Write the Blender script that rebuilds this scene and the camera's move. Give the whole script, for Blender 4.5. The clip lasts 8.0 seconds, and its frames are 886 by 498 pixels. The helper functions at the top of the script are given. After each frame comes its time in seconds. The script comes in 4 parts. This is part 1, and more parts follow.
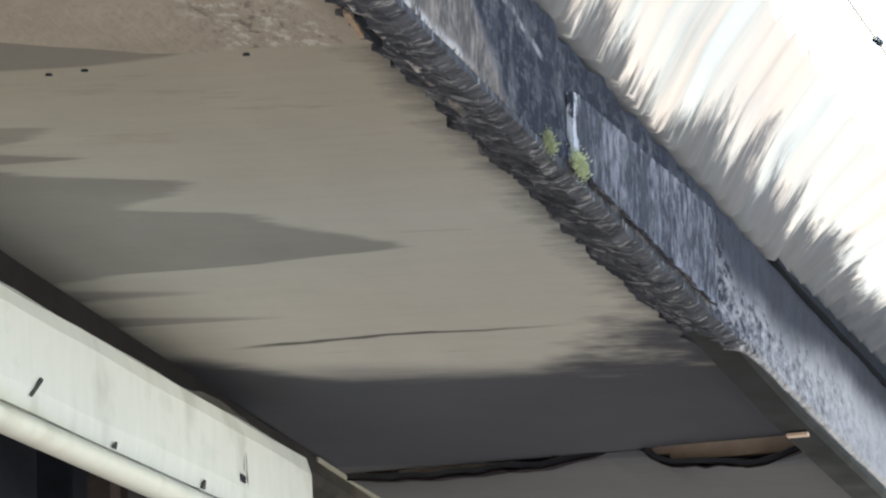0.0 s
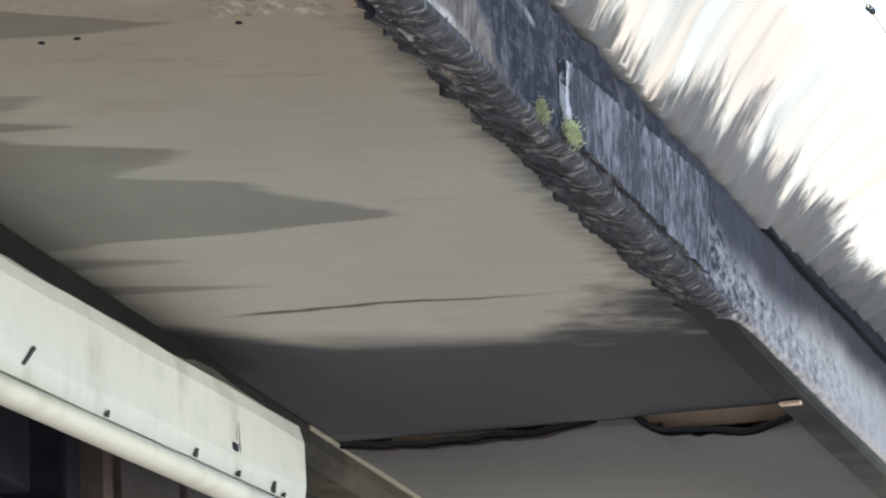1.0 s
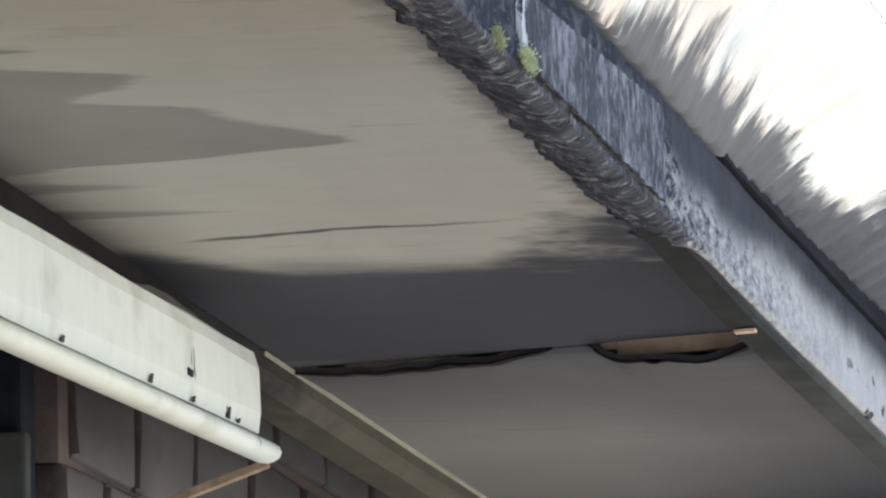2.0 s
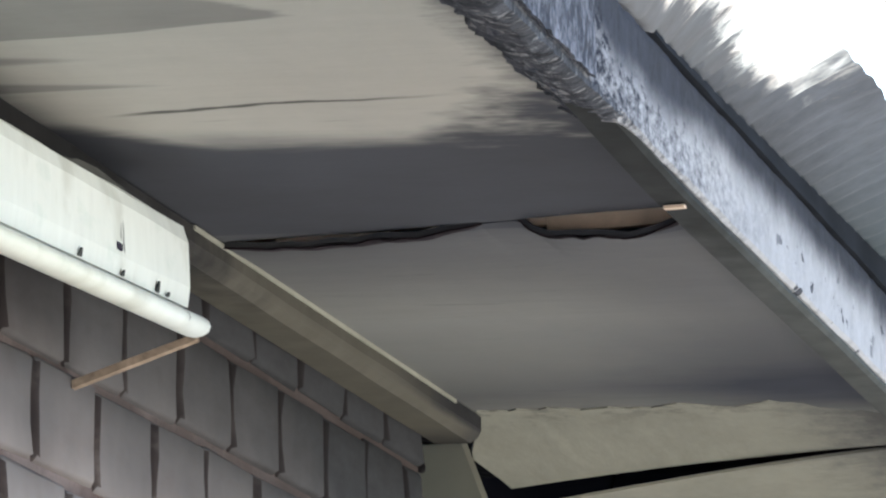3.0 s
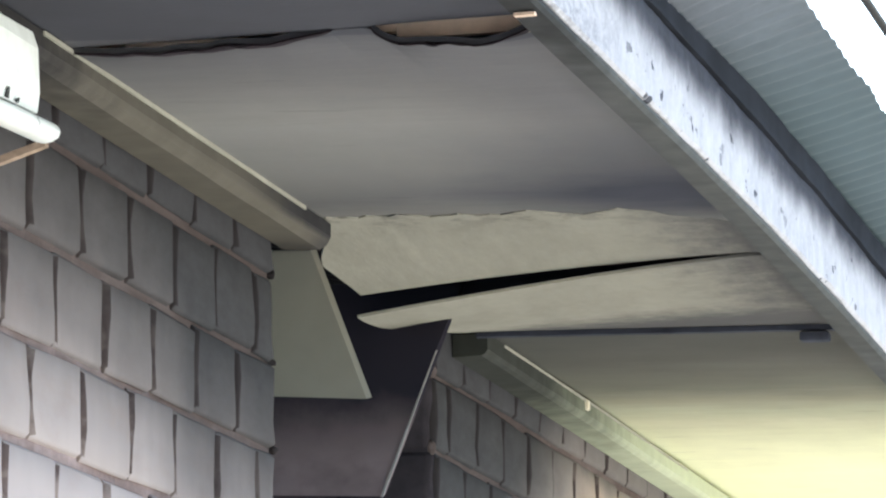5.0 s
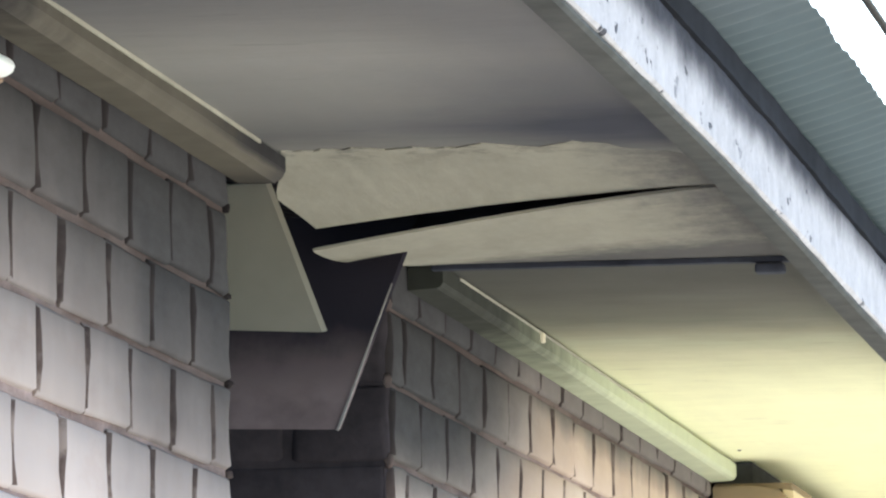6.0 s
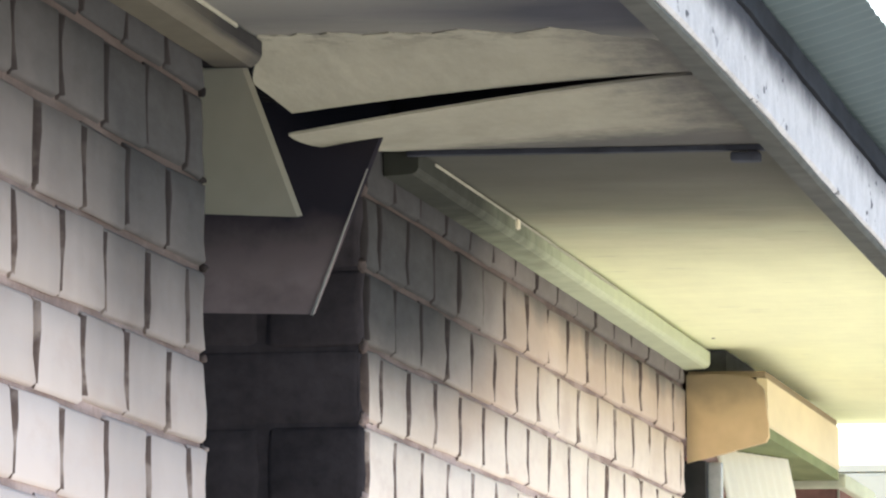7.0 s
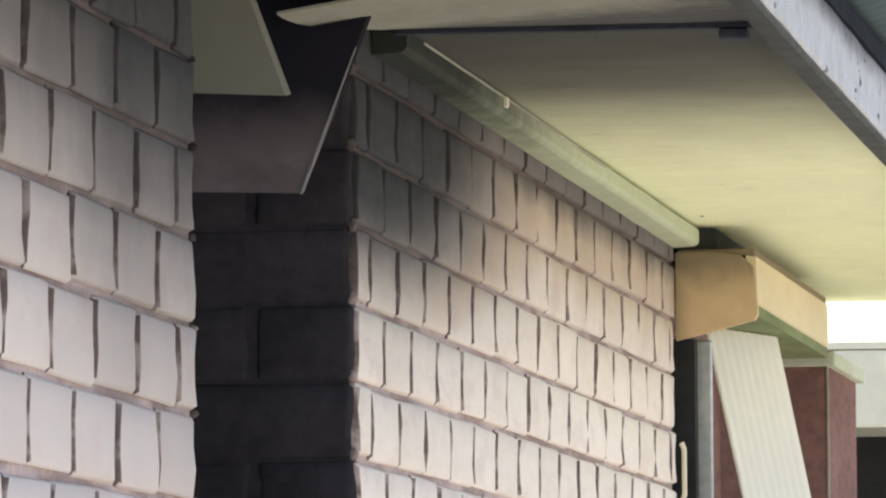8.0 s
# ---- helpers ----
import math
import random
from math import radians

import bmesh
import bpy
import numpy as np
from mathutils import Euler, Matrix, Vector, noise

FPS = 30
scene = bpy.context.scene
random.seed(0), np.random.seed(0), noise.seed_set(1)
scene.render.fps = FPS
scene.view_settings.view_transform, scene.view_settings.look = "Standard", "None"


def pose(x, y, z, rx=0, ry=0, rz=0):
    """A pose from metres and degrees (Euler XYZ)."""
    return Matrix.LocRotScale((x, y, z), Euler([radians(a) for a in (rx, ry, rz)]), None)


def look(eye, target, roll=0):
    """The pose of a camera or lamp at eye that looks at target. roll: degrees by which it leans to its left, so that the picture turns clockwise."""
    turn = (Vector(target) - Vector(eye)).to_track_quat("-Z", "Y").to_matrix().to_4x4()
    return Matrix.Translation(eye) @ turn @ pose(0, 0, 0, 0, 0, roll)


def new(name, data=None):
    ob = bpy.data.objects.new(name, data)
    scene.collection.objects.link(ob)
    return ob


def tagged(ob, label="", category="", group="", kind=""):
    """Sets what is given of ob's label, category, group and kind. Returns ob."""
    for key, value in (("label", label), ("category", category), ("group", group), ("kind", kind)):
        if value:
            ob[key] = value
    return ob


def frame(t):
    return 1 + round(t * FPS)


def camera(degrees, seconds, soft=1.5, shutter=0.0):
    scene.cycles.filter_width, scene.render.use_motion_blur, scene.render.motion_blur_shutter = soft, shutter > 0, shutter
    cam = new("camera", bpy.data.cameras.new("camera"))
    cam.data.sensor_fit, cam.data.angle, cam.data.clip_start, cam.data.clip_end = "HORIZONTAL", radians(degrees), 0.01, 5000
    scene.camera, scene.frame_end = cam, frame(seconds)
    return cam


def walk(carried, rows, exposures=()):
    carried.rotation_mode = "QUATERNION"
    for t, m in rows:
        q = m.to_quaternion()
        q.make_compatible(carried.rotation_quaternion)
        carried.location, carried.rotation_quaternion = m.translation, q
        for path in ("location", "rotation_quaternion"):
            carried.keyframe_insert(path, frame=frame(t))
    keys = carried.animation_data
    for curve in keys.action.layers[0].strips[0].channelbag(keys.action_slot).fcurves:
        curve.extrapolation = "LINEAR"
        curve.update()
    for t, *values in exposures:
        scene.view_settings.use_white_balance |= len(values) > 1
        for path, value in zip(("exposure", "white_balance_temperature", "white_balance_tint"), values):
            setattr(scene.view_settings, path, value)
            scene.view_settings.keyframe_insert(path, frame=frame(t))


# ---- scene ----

EYE = (1.245, 0.0, 1.6)


def aim(up, left, lean):
    """Camera pose at EYE: degrees up, degrees left of the wall's direction (+y), lean."""
    return Matrix.Translation(EYE) @ Euler((radians(90 + up), 0, radians(left))).to_matrix().to_4x4() @ pose(0, 0, 0, 0, 0, lean)


cam = camera(5.967, 8.0, soft=2.2)
walk(cam, [
    (0.0, aim(8.4477, 9.3731, -1.060)),
    (0.5, aim(8.3464, 9.3655, -1.031)),
    (1.0, aim(8.2332, 9.3270, -1.060)),
    (1.5, aim(8.0848, 9.2189, -1.031)),
    (2.0, aim(7.7330, 9.0320, -0.859)),
    (2.2, aim(7.4244, 8.9322, -0.688)),
    (3.3, aim(6.7839, 8.3933, -0.655)),
    (3.5, aim(6.6814, 8.2320, -0.535)),
    (4.0, aim(6.3748, 7.8211, -0.589)),
    (4.5, aim(5.9517, 7.6576, -0.744)),
    (4.7, aim(5.7670, 7.6095, -0.625)),
    (5.8, aim(5.2287, 7.3472, -0.797)),
    (6.0, aim(5.1146, 7.2635, -0.837)),
    (6.5, aim(4.7418, 7.1662, -0.458)),
    (7.0, aim(4.3428, 7.1046, -0.381)),
    (7.5, aim(3.9644, 7.0708, -0.345)),
    (8.0, aim(3.5229, 7.0355, -0.516)),
], exposures=[(0.0, 0.95, 6150, 8), (2.2, 1.0, 6150, 8), (3.5, 1.52, 5900, 8), (4.7, 1.76, 5950, 8), (6.0, 1.64, 6150, 8), (6.5, 1.58, 6250, 8), (7.0, 1.48, 6350, 9), (8.0, 0.98, 6500, 10)])

# ---- world and sun ----
SUN_EL, SUN_AZ = radians(50), radians(-6)  # azimuth from +y towards +x
world = bpy.data.worlds.new("sky")
scene.world = world
world.use_nodes = True
wt = world.node_tree
sky = wt.nodes.new("ShaderNodeTexSky")
sky.sky_type, sky.sun_disc = "NISHITA", False
sky.sun_elevation, sky.sun_rotation = SUN_EL, SUN_AZ
wt.nodes["Background"].inputs[1].default_value = 0.15
wt.links.new(sky.outputs[0], wt.nodes["Background"].inputs[0])
sun = new("sun", bpy.data.lights.new("sun", "SUN"))
sun.data.energy, sun.data.angle, sun.data.color = 4.6, radians(0.5), (1.0, 0.94, 0.85)
sun_dir = Vector((math.sin(SUN_AZ) * math.cos(SUN_EL), math.cos(SUN_AZ) * math.cos(SUN_EL), math.sin(SUN_EL)))
sun.matrix_world = look(sun_dir * 30, (0, 0, 0))


# ---- materials ----
class Net:
    """Short hand for shader nodes."""

    def __init__(self, name):
        self.mat = bpy.data.materials.new(name)
        self.mat.use_nodes = True
        self.t = self.mat.node_tree
        self.bsdf = self.t.nodes["Principled BSDF"]
        self.out = self.t.nodes["Material Output"]
        geo = self.t.nodes.new("ShaderNodeNewGeometry")
        self.geo = geo
        self.pos = geo.outputs["Position"]
        sep = self.t.nodes.new("ShaderNodeSeparateXYZ")
        self.t.links.new(self.pos, sep.inputs[0])
        self.x, self.y, self.z = sep.outputs

    def put(self, socket, v):
        if hasattr(v, "is_linked"):
            self.t.links.new(v, socket)
        else:
            socket.default_value = v

    def m(self, op, a, b=0.0, c=0.0, clamp=False):
        n = self.t.nodes.new("ShaderNodeMath")
        n.operation, n.use_clamp = op, clamp
        for s, v in zip(n.inputs, (a, b, c)):
            self.put(s, v)
        return n.outputs[0]

    def add(self, a, b): return self.m("ADD", a, b)
    def sub(self, a, b): return self.m("SUBTRACT", a, b)
    def mul(self, a, b): return self.m("MULTIPLY", a, b)
    def mx(self, a, b): return self.m("MAXIMUM", a, b)
    def mn(self, a, b): return self.m("MINIMUM", a, b)

    def step(self, v, lo, hi, a=0.0, b=1.0):
        n = self.t.nodes.new("ShaderNodeMapRange")
        n.interpolation_type = "SMOOTHSTEP"
        for i, q in enumerate((v, lo, hi, a, b)):
            self.put(n.inputs[i], q)
        return n.outputs[0]

    def noise(self, scale, stretch=(1, 1, 1), detail=4.0, rough=0.55, shift=0.0):
        mp = self.t.nodes.new("ShaderNodeMapping")
        self.t.links.new(self.pos, mp.inputs[0])
        mp.inputs["Scale"].default_value = stretch
        mp.inputs["Location"].default_value = (shift, shift * 0.7, shift * 1.3)
        n = self.t.nodes.new("ShaderNodeTexNoise")
        self.t.links.new(mp.outputs[0], n.inputs["Vector"])
        n.inputs["Scale"].default_value, n.inputs["Detail"].default_value, n.inputs["Roughness"].default_value = scale, detail, rough
        return n.outputs["Fac"]

    def ramp(self, v, lo, hi, stops, kind="LINEAR"):
        """Values (or colours) at given places between lo and hi."""
        n = self.t.nodes.new("ShaderNodeValToRGB")
        self.put(n.inputs[0], self.step_lin(v, lo, hi))
        n.color_ramp.interpolation = kind
        e = n.color_ramp.elements
        while len(e) < len(stops):
            e.new(0.5)
        for el, (p, c) in zip(e, stops):
            el.position = (p - lo) / (hi - lo)
            el.color = (*c, 1) if isinstance(c, tuple) else (c, c, c, 1)
        return n.outputs[0]

    def step_lin(self, v, lo, hi):
        n = self.t.nodes.new("ShaderNodeMapRange")
        for i, q in enumerate((v, lo, hi, 0.0, 1.0)):
            self.put(n.inputs[i], q)
        return n.outputs[0]

    def mix(self, f, a, b):
        n = self.t.nodes.new("ShaderNodeMix")
        n.data_type = "RGBA"
        self.put(n.inputs[0], f)
        for s, v in ((n.inputs[6], a), (n.inputs[7], b)):
            self.put(s, (*v, 1) if isinstance(v, tuple) else v)
        return n.outputs[2]

    def vary(self, col, f, lo, hi):
        """Colour times a factor between lo and hi."""
        g = self.step_lin(f, 0.25, 0.75)
        g = self.add(self.mul(g, hi - lo), lo)
        n = self.t.nodes.new("ShaderNodeMix")
        n.data_type, n.blend_type = "RGBA", "MULTIPLY"
        n.inputs[0].default_value = 1.0
        self.put(n.inputs[6], (*col, 1) if isinstance(col, tuple) else col)
        self.t.links.new(g, n.inputs[7])
        return n.outputs[2]

    def random(self):
        n = self.t.nodes.new("ShaderNodeObjectInfo")
        return n.outputs["Random"]

    def bump(self, h, strength=0.4, dist=0.004):
        n = self.t.nodes.new("ShaderNodeBump")
        n.inputs["Strength"].default_value, n.inputs["Distance"].default_value = strength, dist
        self.t.links.new(h, n.inputs["Height"])
        self.t.links.new(n.outputs[0], self.bsdf.inputs["Normal"])

    def done(self, col, rough=0.8, metal=0.0, spec=0.02):
        self.put(self.bsdf.inputs["Base Color"], (*col, 1) if isinstance(col, tuple) else col)
        self.put(self.bsdf.inputs["Roughness"], rough)
        self.bsdf.inputs["Metallic"].default_value = metal
        self.bsdf.inputs["Specular IOR Level"].default_value = spec
        return self.mat


def plain(name, col, rough=0.8, metal=0.0, scale=40.0, lo=0.8, hi=1.15, bump=0.3):
    n = Net(name)
    f = n.noise(scale, (1, 0.25, 1), detail=6)
    c = n.vary(col, f, lo, hi)
    c = n.vary(c, n.noise(scale * 0.12, (1, 0.4, 1), shift=3.0), lo, hi)
    n.bump(f, bump, 0.003)
    return n.done(c, rough, metal)


def mat_soffit():
    n = Net("sooty_cement_sheet")
    warp = n.noise(3.0, (1.4, 1, 1), detail=5)
    fine = n.noise(22.0, (0.5, 1.6, 1), detail=6, rough=0.65)
    wy = n.add(n.y, n.add(n.mul(n.sub(warp, 0.5), 0.22), n.mul(n.sub(fine, 0.5), 0.10)))
    speck = n.noise(34.0, (0.8, 0.22, 1), detail=6, rough=0.75)
    brush = n.noise(1.0, (22, 34, 1), detail=4, rough=0.62, shift=2.0)
    # the burnt-clean area of the near sheet ends earlier at both edges
    bow = n.add(n.step(n.x, 0.16, 0.02, 0.0, 0.16), n.step(n.x, 0.28, 0.44, 0.0, 0.26))
    side = n.step(n.x, 0.27, 0.42)
    rag = n.mul(side, n.add(n.mul(n.sub(brush, 0.5), 0.45), n.mul(n.sub(n.noise(1.0, (13, 8, 1), detail=3, shift=4.4), 0.5), 0.75)))
    wn = n.add(n.add(n.y, n.mul(n.sub(fine, 0.5), 0.07)), n.add(bow, rag))
    soft = n.mul(side, 0.15)
    nearsoot = n.step(wn, n.sub(6.11, soft), n.add(6.22, soft))
    band = n.ramp(wy, 3.0, 12.0, [(3.0, 0.06), (6.1, 0.06), (6.25, 0.84), (6.68, 0.90), (6.80, 0.80), (7.35, 0.64), (7.75, 0.80), (8.0, 0.95), (9.0, 0.30), (9.44, 0.97), (9.9, 0.945), (10.3, 0.875), (10.7, 0.58), (11.2, 0.22), (11.8, 0.0)])
    # the middle sheet is cleaner towards the wall
    across = n.mul(n.mul(n.step(n.y, 6.85, 7.3), n.step(n.y, 8.3, 8.1)), n.step(n.add(n.x, n.mul(n.sub(warp, 0.5), 0.15)), 0.16, 0.42, -0.13, 0.10))
    band = n.m("ADD", band, across, clamp=True)
    soot = n.mx(band, n.mul(nearsoot, n.step(n.y, 6.75, 6.70, 0.0, 0.94)))
    # smoky wedge along the joint with the sheet before it
    rim = n.ramp(n.x, 0.0, 0.5, [(0.0, 4.775 / 5), (0.25, 4.775 / 5), (0.302, 4.752 / 5), (0.36, 4.712 / 5), (0.5, 4.70 / 5)])
    wedge = n.step(n.sub(n.add(n.y, n.mul(n.sub(fine, 0.5), 0.02)), n.mul(rim, 5.0)), 0.008, -0.006, 0.0, 0.46)
    soot = n.mx(soot, n.mul(wedge, n.step(n.y, 6.0, 5.0)))
    wallside = n.mul(n.step(n.add(n.x, n.mul(n.sub(fine, 0.5), 0.02)), n.step(n.y, 5.2, 6.0, 0.03, 0.075), 0.012), n.step(n.y, 6.75, 6.70, 0.0, 0.8))
    soot = n.mx(soot, wallside)
    # soot along the fascia
    edge = n.mul(n.step(n.add(n.x, n.add(n.mul(n.sub(speck, 0.5), 0.04), n.mul(n.sub(brush, 0.5), 0.055))), 0.388, 0.450), n.step(n.y, 6.9, 6.0, 0.85, 0.95))
    edge = n.mul(edge, n.step(n.y, 11.5, 9.5, 0.25, 1.0))
    # darker damp tongues that run out from the wall
    reach = n.add(n.ramp(n.y, 4.9, 5.9, [(4.9, 0.0), (4.965, 0.02), (4.985, 0.18), (5.02, 0.165), (5.065, 0.115), (5.092, 0.15), (5.108, 0.185), (5.13, 0.07), (5.155, 0.12), (5.225, 0.225), (5.315, 0.165), (5.37, 0.235), (5.535, 0.305), (5.575, 0.21), (5.605, 0.09), (5.655, 0.03), (5.70, 0.125), (5.74, 0.03), (5.80, 0.03), (5.845, 0.155), (5.87, 0.0)], "EASE"), n.add(n.mul(n.sub(fine, 0.5), 0.045), n.mul(n.sub(brush, 0.5), 0.02)))
    tongue = n.mul(n.step(n.sub(reach, n.x), n.step(n.y, 5.6, 5.66, -0.008, -0.03), n.step(n.y, 5.6, 5.66, 0.012, 0.04)), n.step(n.y, 5.0, 5.2, 0.8, 1.0))
    line = n.m("ABSOLUTE", n.sub(n.y, n.add(n.sub(6.02, n.mul(n.x, 0.26)), n.mul(n.sub(n.noise(9.0), 0.5), 0.05))))
    crack = n.mul(n.step(line, 0.010, 0.002), n.mul(n.step(n.x, 0.09, 0.14), n.step(n.x, 0.38, 0.26)))
    soot = n.m("MAXIMUM", soot, n.mul(edge, 0.95))
    soot = n.m("MINIMUM", n.add(soot, n.mul(tongue, n.step(warp, 0.35, 0.65, 0.36, 0.46))), 1.0)
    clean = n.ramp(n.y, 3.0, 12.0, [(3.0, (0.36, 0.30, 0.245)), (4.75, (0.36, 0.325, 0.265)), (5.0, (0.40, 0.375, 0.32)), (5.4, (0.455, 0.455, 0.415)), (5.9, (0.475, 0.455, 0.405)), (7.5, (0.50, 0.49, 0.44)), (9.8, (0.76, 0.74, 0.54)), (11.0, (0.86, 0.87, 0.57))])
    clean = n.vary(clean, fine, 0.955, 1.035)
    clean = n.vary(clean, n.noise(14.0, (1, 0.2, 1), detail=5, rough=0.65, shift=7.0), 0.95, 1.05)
    # rusty water marks and faint scuffs near the first joint
    mark = n.mul(n.step(n.noise(11.0, (0.7, 1.8, 1), detail=5, rough=0.7, shift=9.0), 0.56, 0.66), n.mul(n.step(n.y, 4.76, 4.80), n.step(n.y, 5.25, 4.95)))
    clean = n.mix(n.mul(mark, 0.35), clean, (0.27, 0.22, 0.17))
    scuff = n.step(n.noise(16.0, (0.6, 2.2, 1), detail=3, shift=14.0), 0.68, 0.73)
    clean = n.mix(n.mul(scuff, 0.28), clean, (0.24, 0.235, 0.21))
    black = n.mix(n.step(n.y, 8.6, 9.4), (0.045, 0.048, 0.061), (0.052, 0.053, 0.050))
    c = n.mix(soot, clean, n.vary(black, warp, 0.8, 1.25))
    c = n.mix(n.mul(crack, 0.8), c, (0.03, 0.03, 0.03))
    n.bump(n.noise(60.0, detail=5), 0.25, 0.002)
    return n.done(c, 0.75)


def mat_pale_sheet():
    n = Net("pale_torn_cement_sheet")
    fine = n.noise(40.0, (0.8, 0.16, 1), detail=6, rough=0.75)
    big = n.noise(6.0, (1, 0.5, 1), detail=4, shift=4.0)
    brush = n.noise(1.0, (30, 18, 1), detail=6, rough=0.7, shift=1.0)
    flake = n.step(n.add(n.y, n.mul(n.sub(brush, 0.5), 0.35)), 8.36, 8.16)
    soot = n.mx(n.mul(n.step(n.add(n.x, n.add(n.mul(n.sub(fine, 0.5), 0.16), n.mul(n.sub(brush, 0.5), 0.12))), 0.29, 0.45), 0.85), n.mul(flake, n.step(brush, 0.48, 0.62, 0.0, 0.45)))
    lip = n.step(n.add(n.y, n.add(n.mul(n.sub(brush, 0.5), 0.30), n.mul(n.x, 0.55))), 9.22, 9.50, 0.0, 0.85)
    gap = n.mul(n.step(n.m("ABSOLUTE", n.sub(n.y, n.sub(8.615, n.mul(n.x, 0.06)))), 0.06, 0.0, 0.0, 0.7), n.step(n.x, 0.22, 0.42))
    soot = n.mx(soot, n.mx(lip, gap))
    c = n.mix(soot, n.vary(n.vary((0.325, 0.315, 0.258), fine, 0.86, 1.08), big, 0.92, 1.05), (0.066, 0.066, 0.072))
    n.bump(fine, 0.3, 0.003)
    return n.done(c, 0.8)


def smoke_and_shade(n, big):
    """Smoke banked under the eave plus its shade as colour, thickest at doorway and near window."""
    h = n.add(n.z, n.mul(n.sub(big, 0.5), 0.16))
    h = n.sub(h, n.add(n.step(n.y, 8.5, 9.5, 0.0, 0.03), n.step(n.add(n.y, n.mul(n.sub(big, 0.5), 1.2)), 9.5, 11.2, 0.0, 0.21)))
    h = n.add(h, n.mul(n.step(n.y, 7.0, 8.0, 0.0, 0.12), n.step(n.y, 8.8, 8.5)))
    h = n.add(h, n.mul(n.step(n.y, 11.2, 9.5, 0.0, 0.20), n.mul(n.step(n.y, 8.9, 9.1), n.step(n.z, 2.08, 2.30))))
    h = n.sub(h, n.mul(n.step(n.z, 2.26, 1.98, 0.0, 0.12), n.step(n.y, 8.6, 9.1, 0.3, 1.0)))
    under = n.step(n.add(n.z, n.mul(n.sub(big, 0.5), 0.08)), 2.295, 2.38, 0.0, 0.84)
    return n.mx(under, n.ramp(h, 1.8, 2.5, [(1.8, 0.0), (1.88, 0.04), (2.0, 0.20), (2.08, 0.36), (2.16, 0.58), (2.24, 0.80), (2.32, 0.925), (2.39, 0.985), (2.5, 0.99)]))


def mat_brick():
    n = Net("smoked_shaded_brick")
    fine = n.noise(55.0, (1, 0.22, 1), detail=6, rough=0.7)
    big = n.noise(3.2, detail=4)
    base = n.mix(n.random(), (0.79, 0.69, 0.61), (0.85, 0.75, 0.67))
    base = n.vary(base, fine, 0.94, 1.05)
    # this mask holds soot and the eave's shade together
    soot = smoke_and_shade(n, big)
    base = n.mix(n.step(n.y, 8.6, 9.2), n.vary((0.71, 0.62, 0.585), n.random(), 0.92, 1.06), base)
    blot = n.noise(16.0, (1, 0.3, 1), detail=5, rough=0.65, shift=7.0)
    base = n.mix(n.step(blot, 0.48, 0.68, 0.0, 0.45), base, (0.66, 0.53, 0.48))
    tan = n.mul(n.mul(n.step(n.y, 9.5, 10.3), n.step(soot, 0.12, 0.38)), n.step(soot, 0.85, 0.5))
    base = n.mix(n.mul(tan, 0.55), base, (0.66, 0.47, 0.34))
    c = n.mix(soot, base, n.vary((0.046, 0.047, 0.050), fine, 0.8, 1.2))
    n.bump(fine, 0.25, 0.003)
    return n.done(c, 0.9)


def mat_mortar():
    n = Net("pink_grey_mortar")
    fine = n.noise(90.0, detail=6, rough=0.7)
    big = n.noise(3.2, detail=4)
    c = n.mix(n.mul(smoke_and_shade(n, big), 0.92), n.mix(n.step(n.noise(14.0, (1, 0.3, 1.5), detail=5, shift=4.0), 0.42, 0.62), n.vary((0.40, 0.30, 0.275), fine, 0.7, 1.15), n.vary((0.62, 0.49, 0.46), fine, 0.8, 1.1)), (0.07, 0.058, 0.055))
    n.bump(fine, 0.7, 0.004)
    return n.done(c, 0.95)


def mat_char(name="charred_timber", col=(0.088, 0.092, 0.106)):
    n = Net(name)
    a = n.noise(1.0, (22, 70, 30), detail=6, rough=0.72)
    v = n.t.nodes.new("ShaderNodeTexVoronoi")
    v.inputs["Scale"].default_value = 55
    n.t.links.new(n.pos, v.inputs["Vector"])
    c = n.mix(n.step(a, 0.60, 0.76), n.vary(col, a, 0.12, 1.8), (0.17, 0.17, 0.18))
    ash = n.noise(1.0, (45, 130, 60), detail=4, rough=0.7, shift=3.0)
    c = n.mix(n.step(ash, 0.53, 0.66, 0.0, 0.8), c, (0.36, 0.36, 0.375))
    n.bump(n.add(a, n.mul(v.outputs["Distance"], 0.4)), 0.8, 0.006)
    return n.done(c, 0.9, spec=0.04)


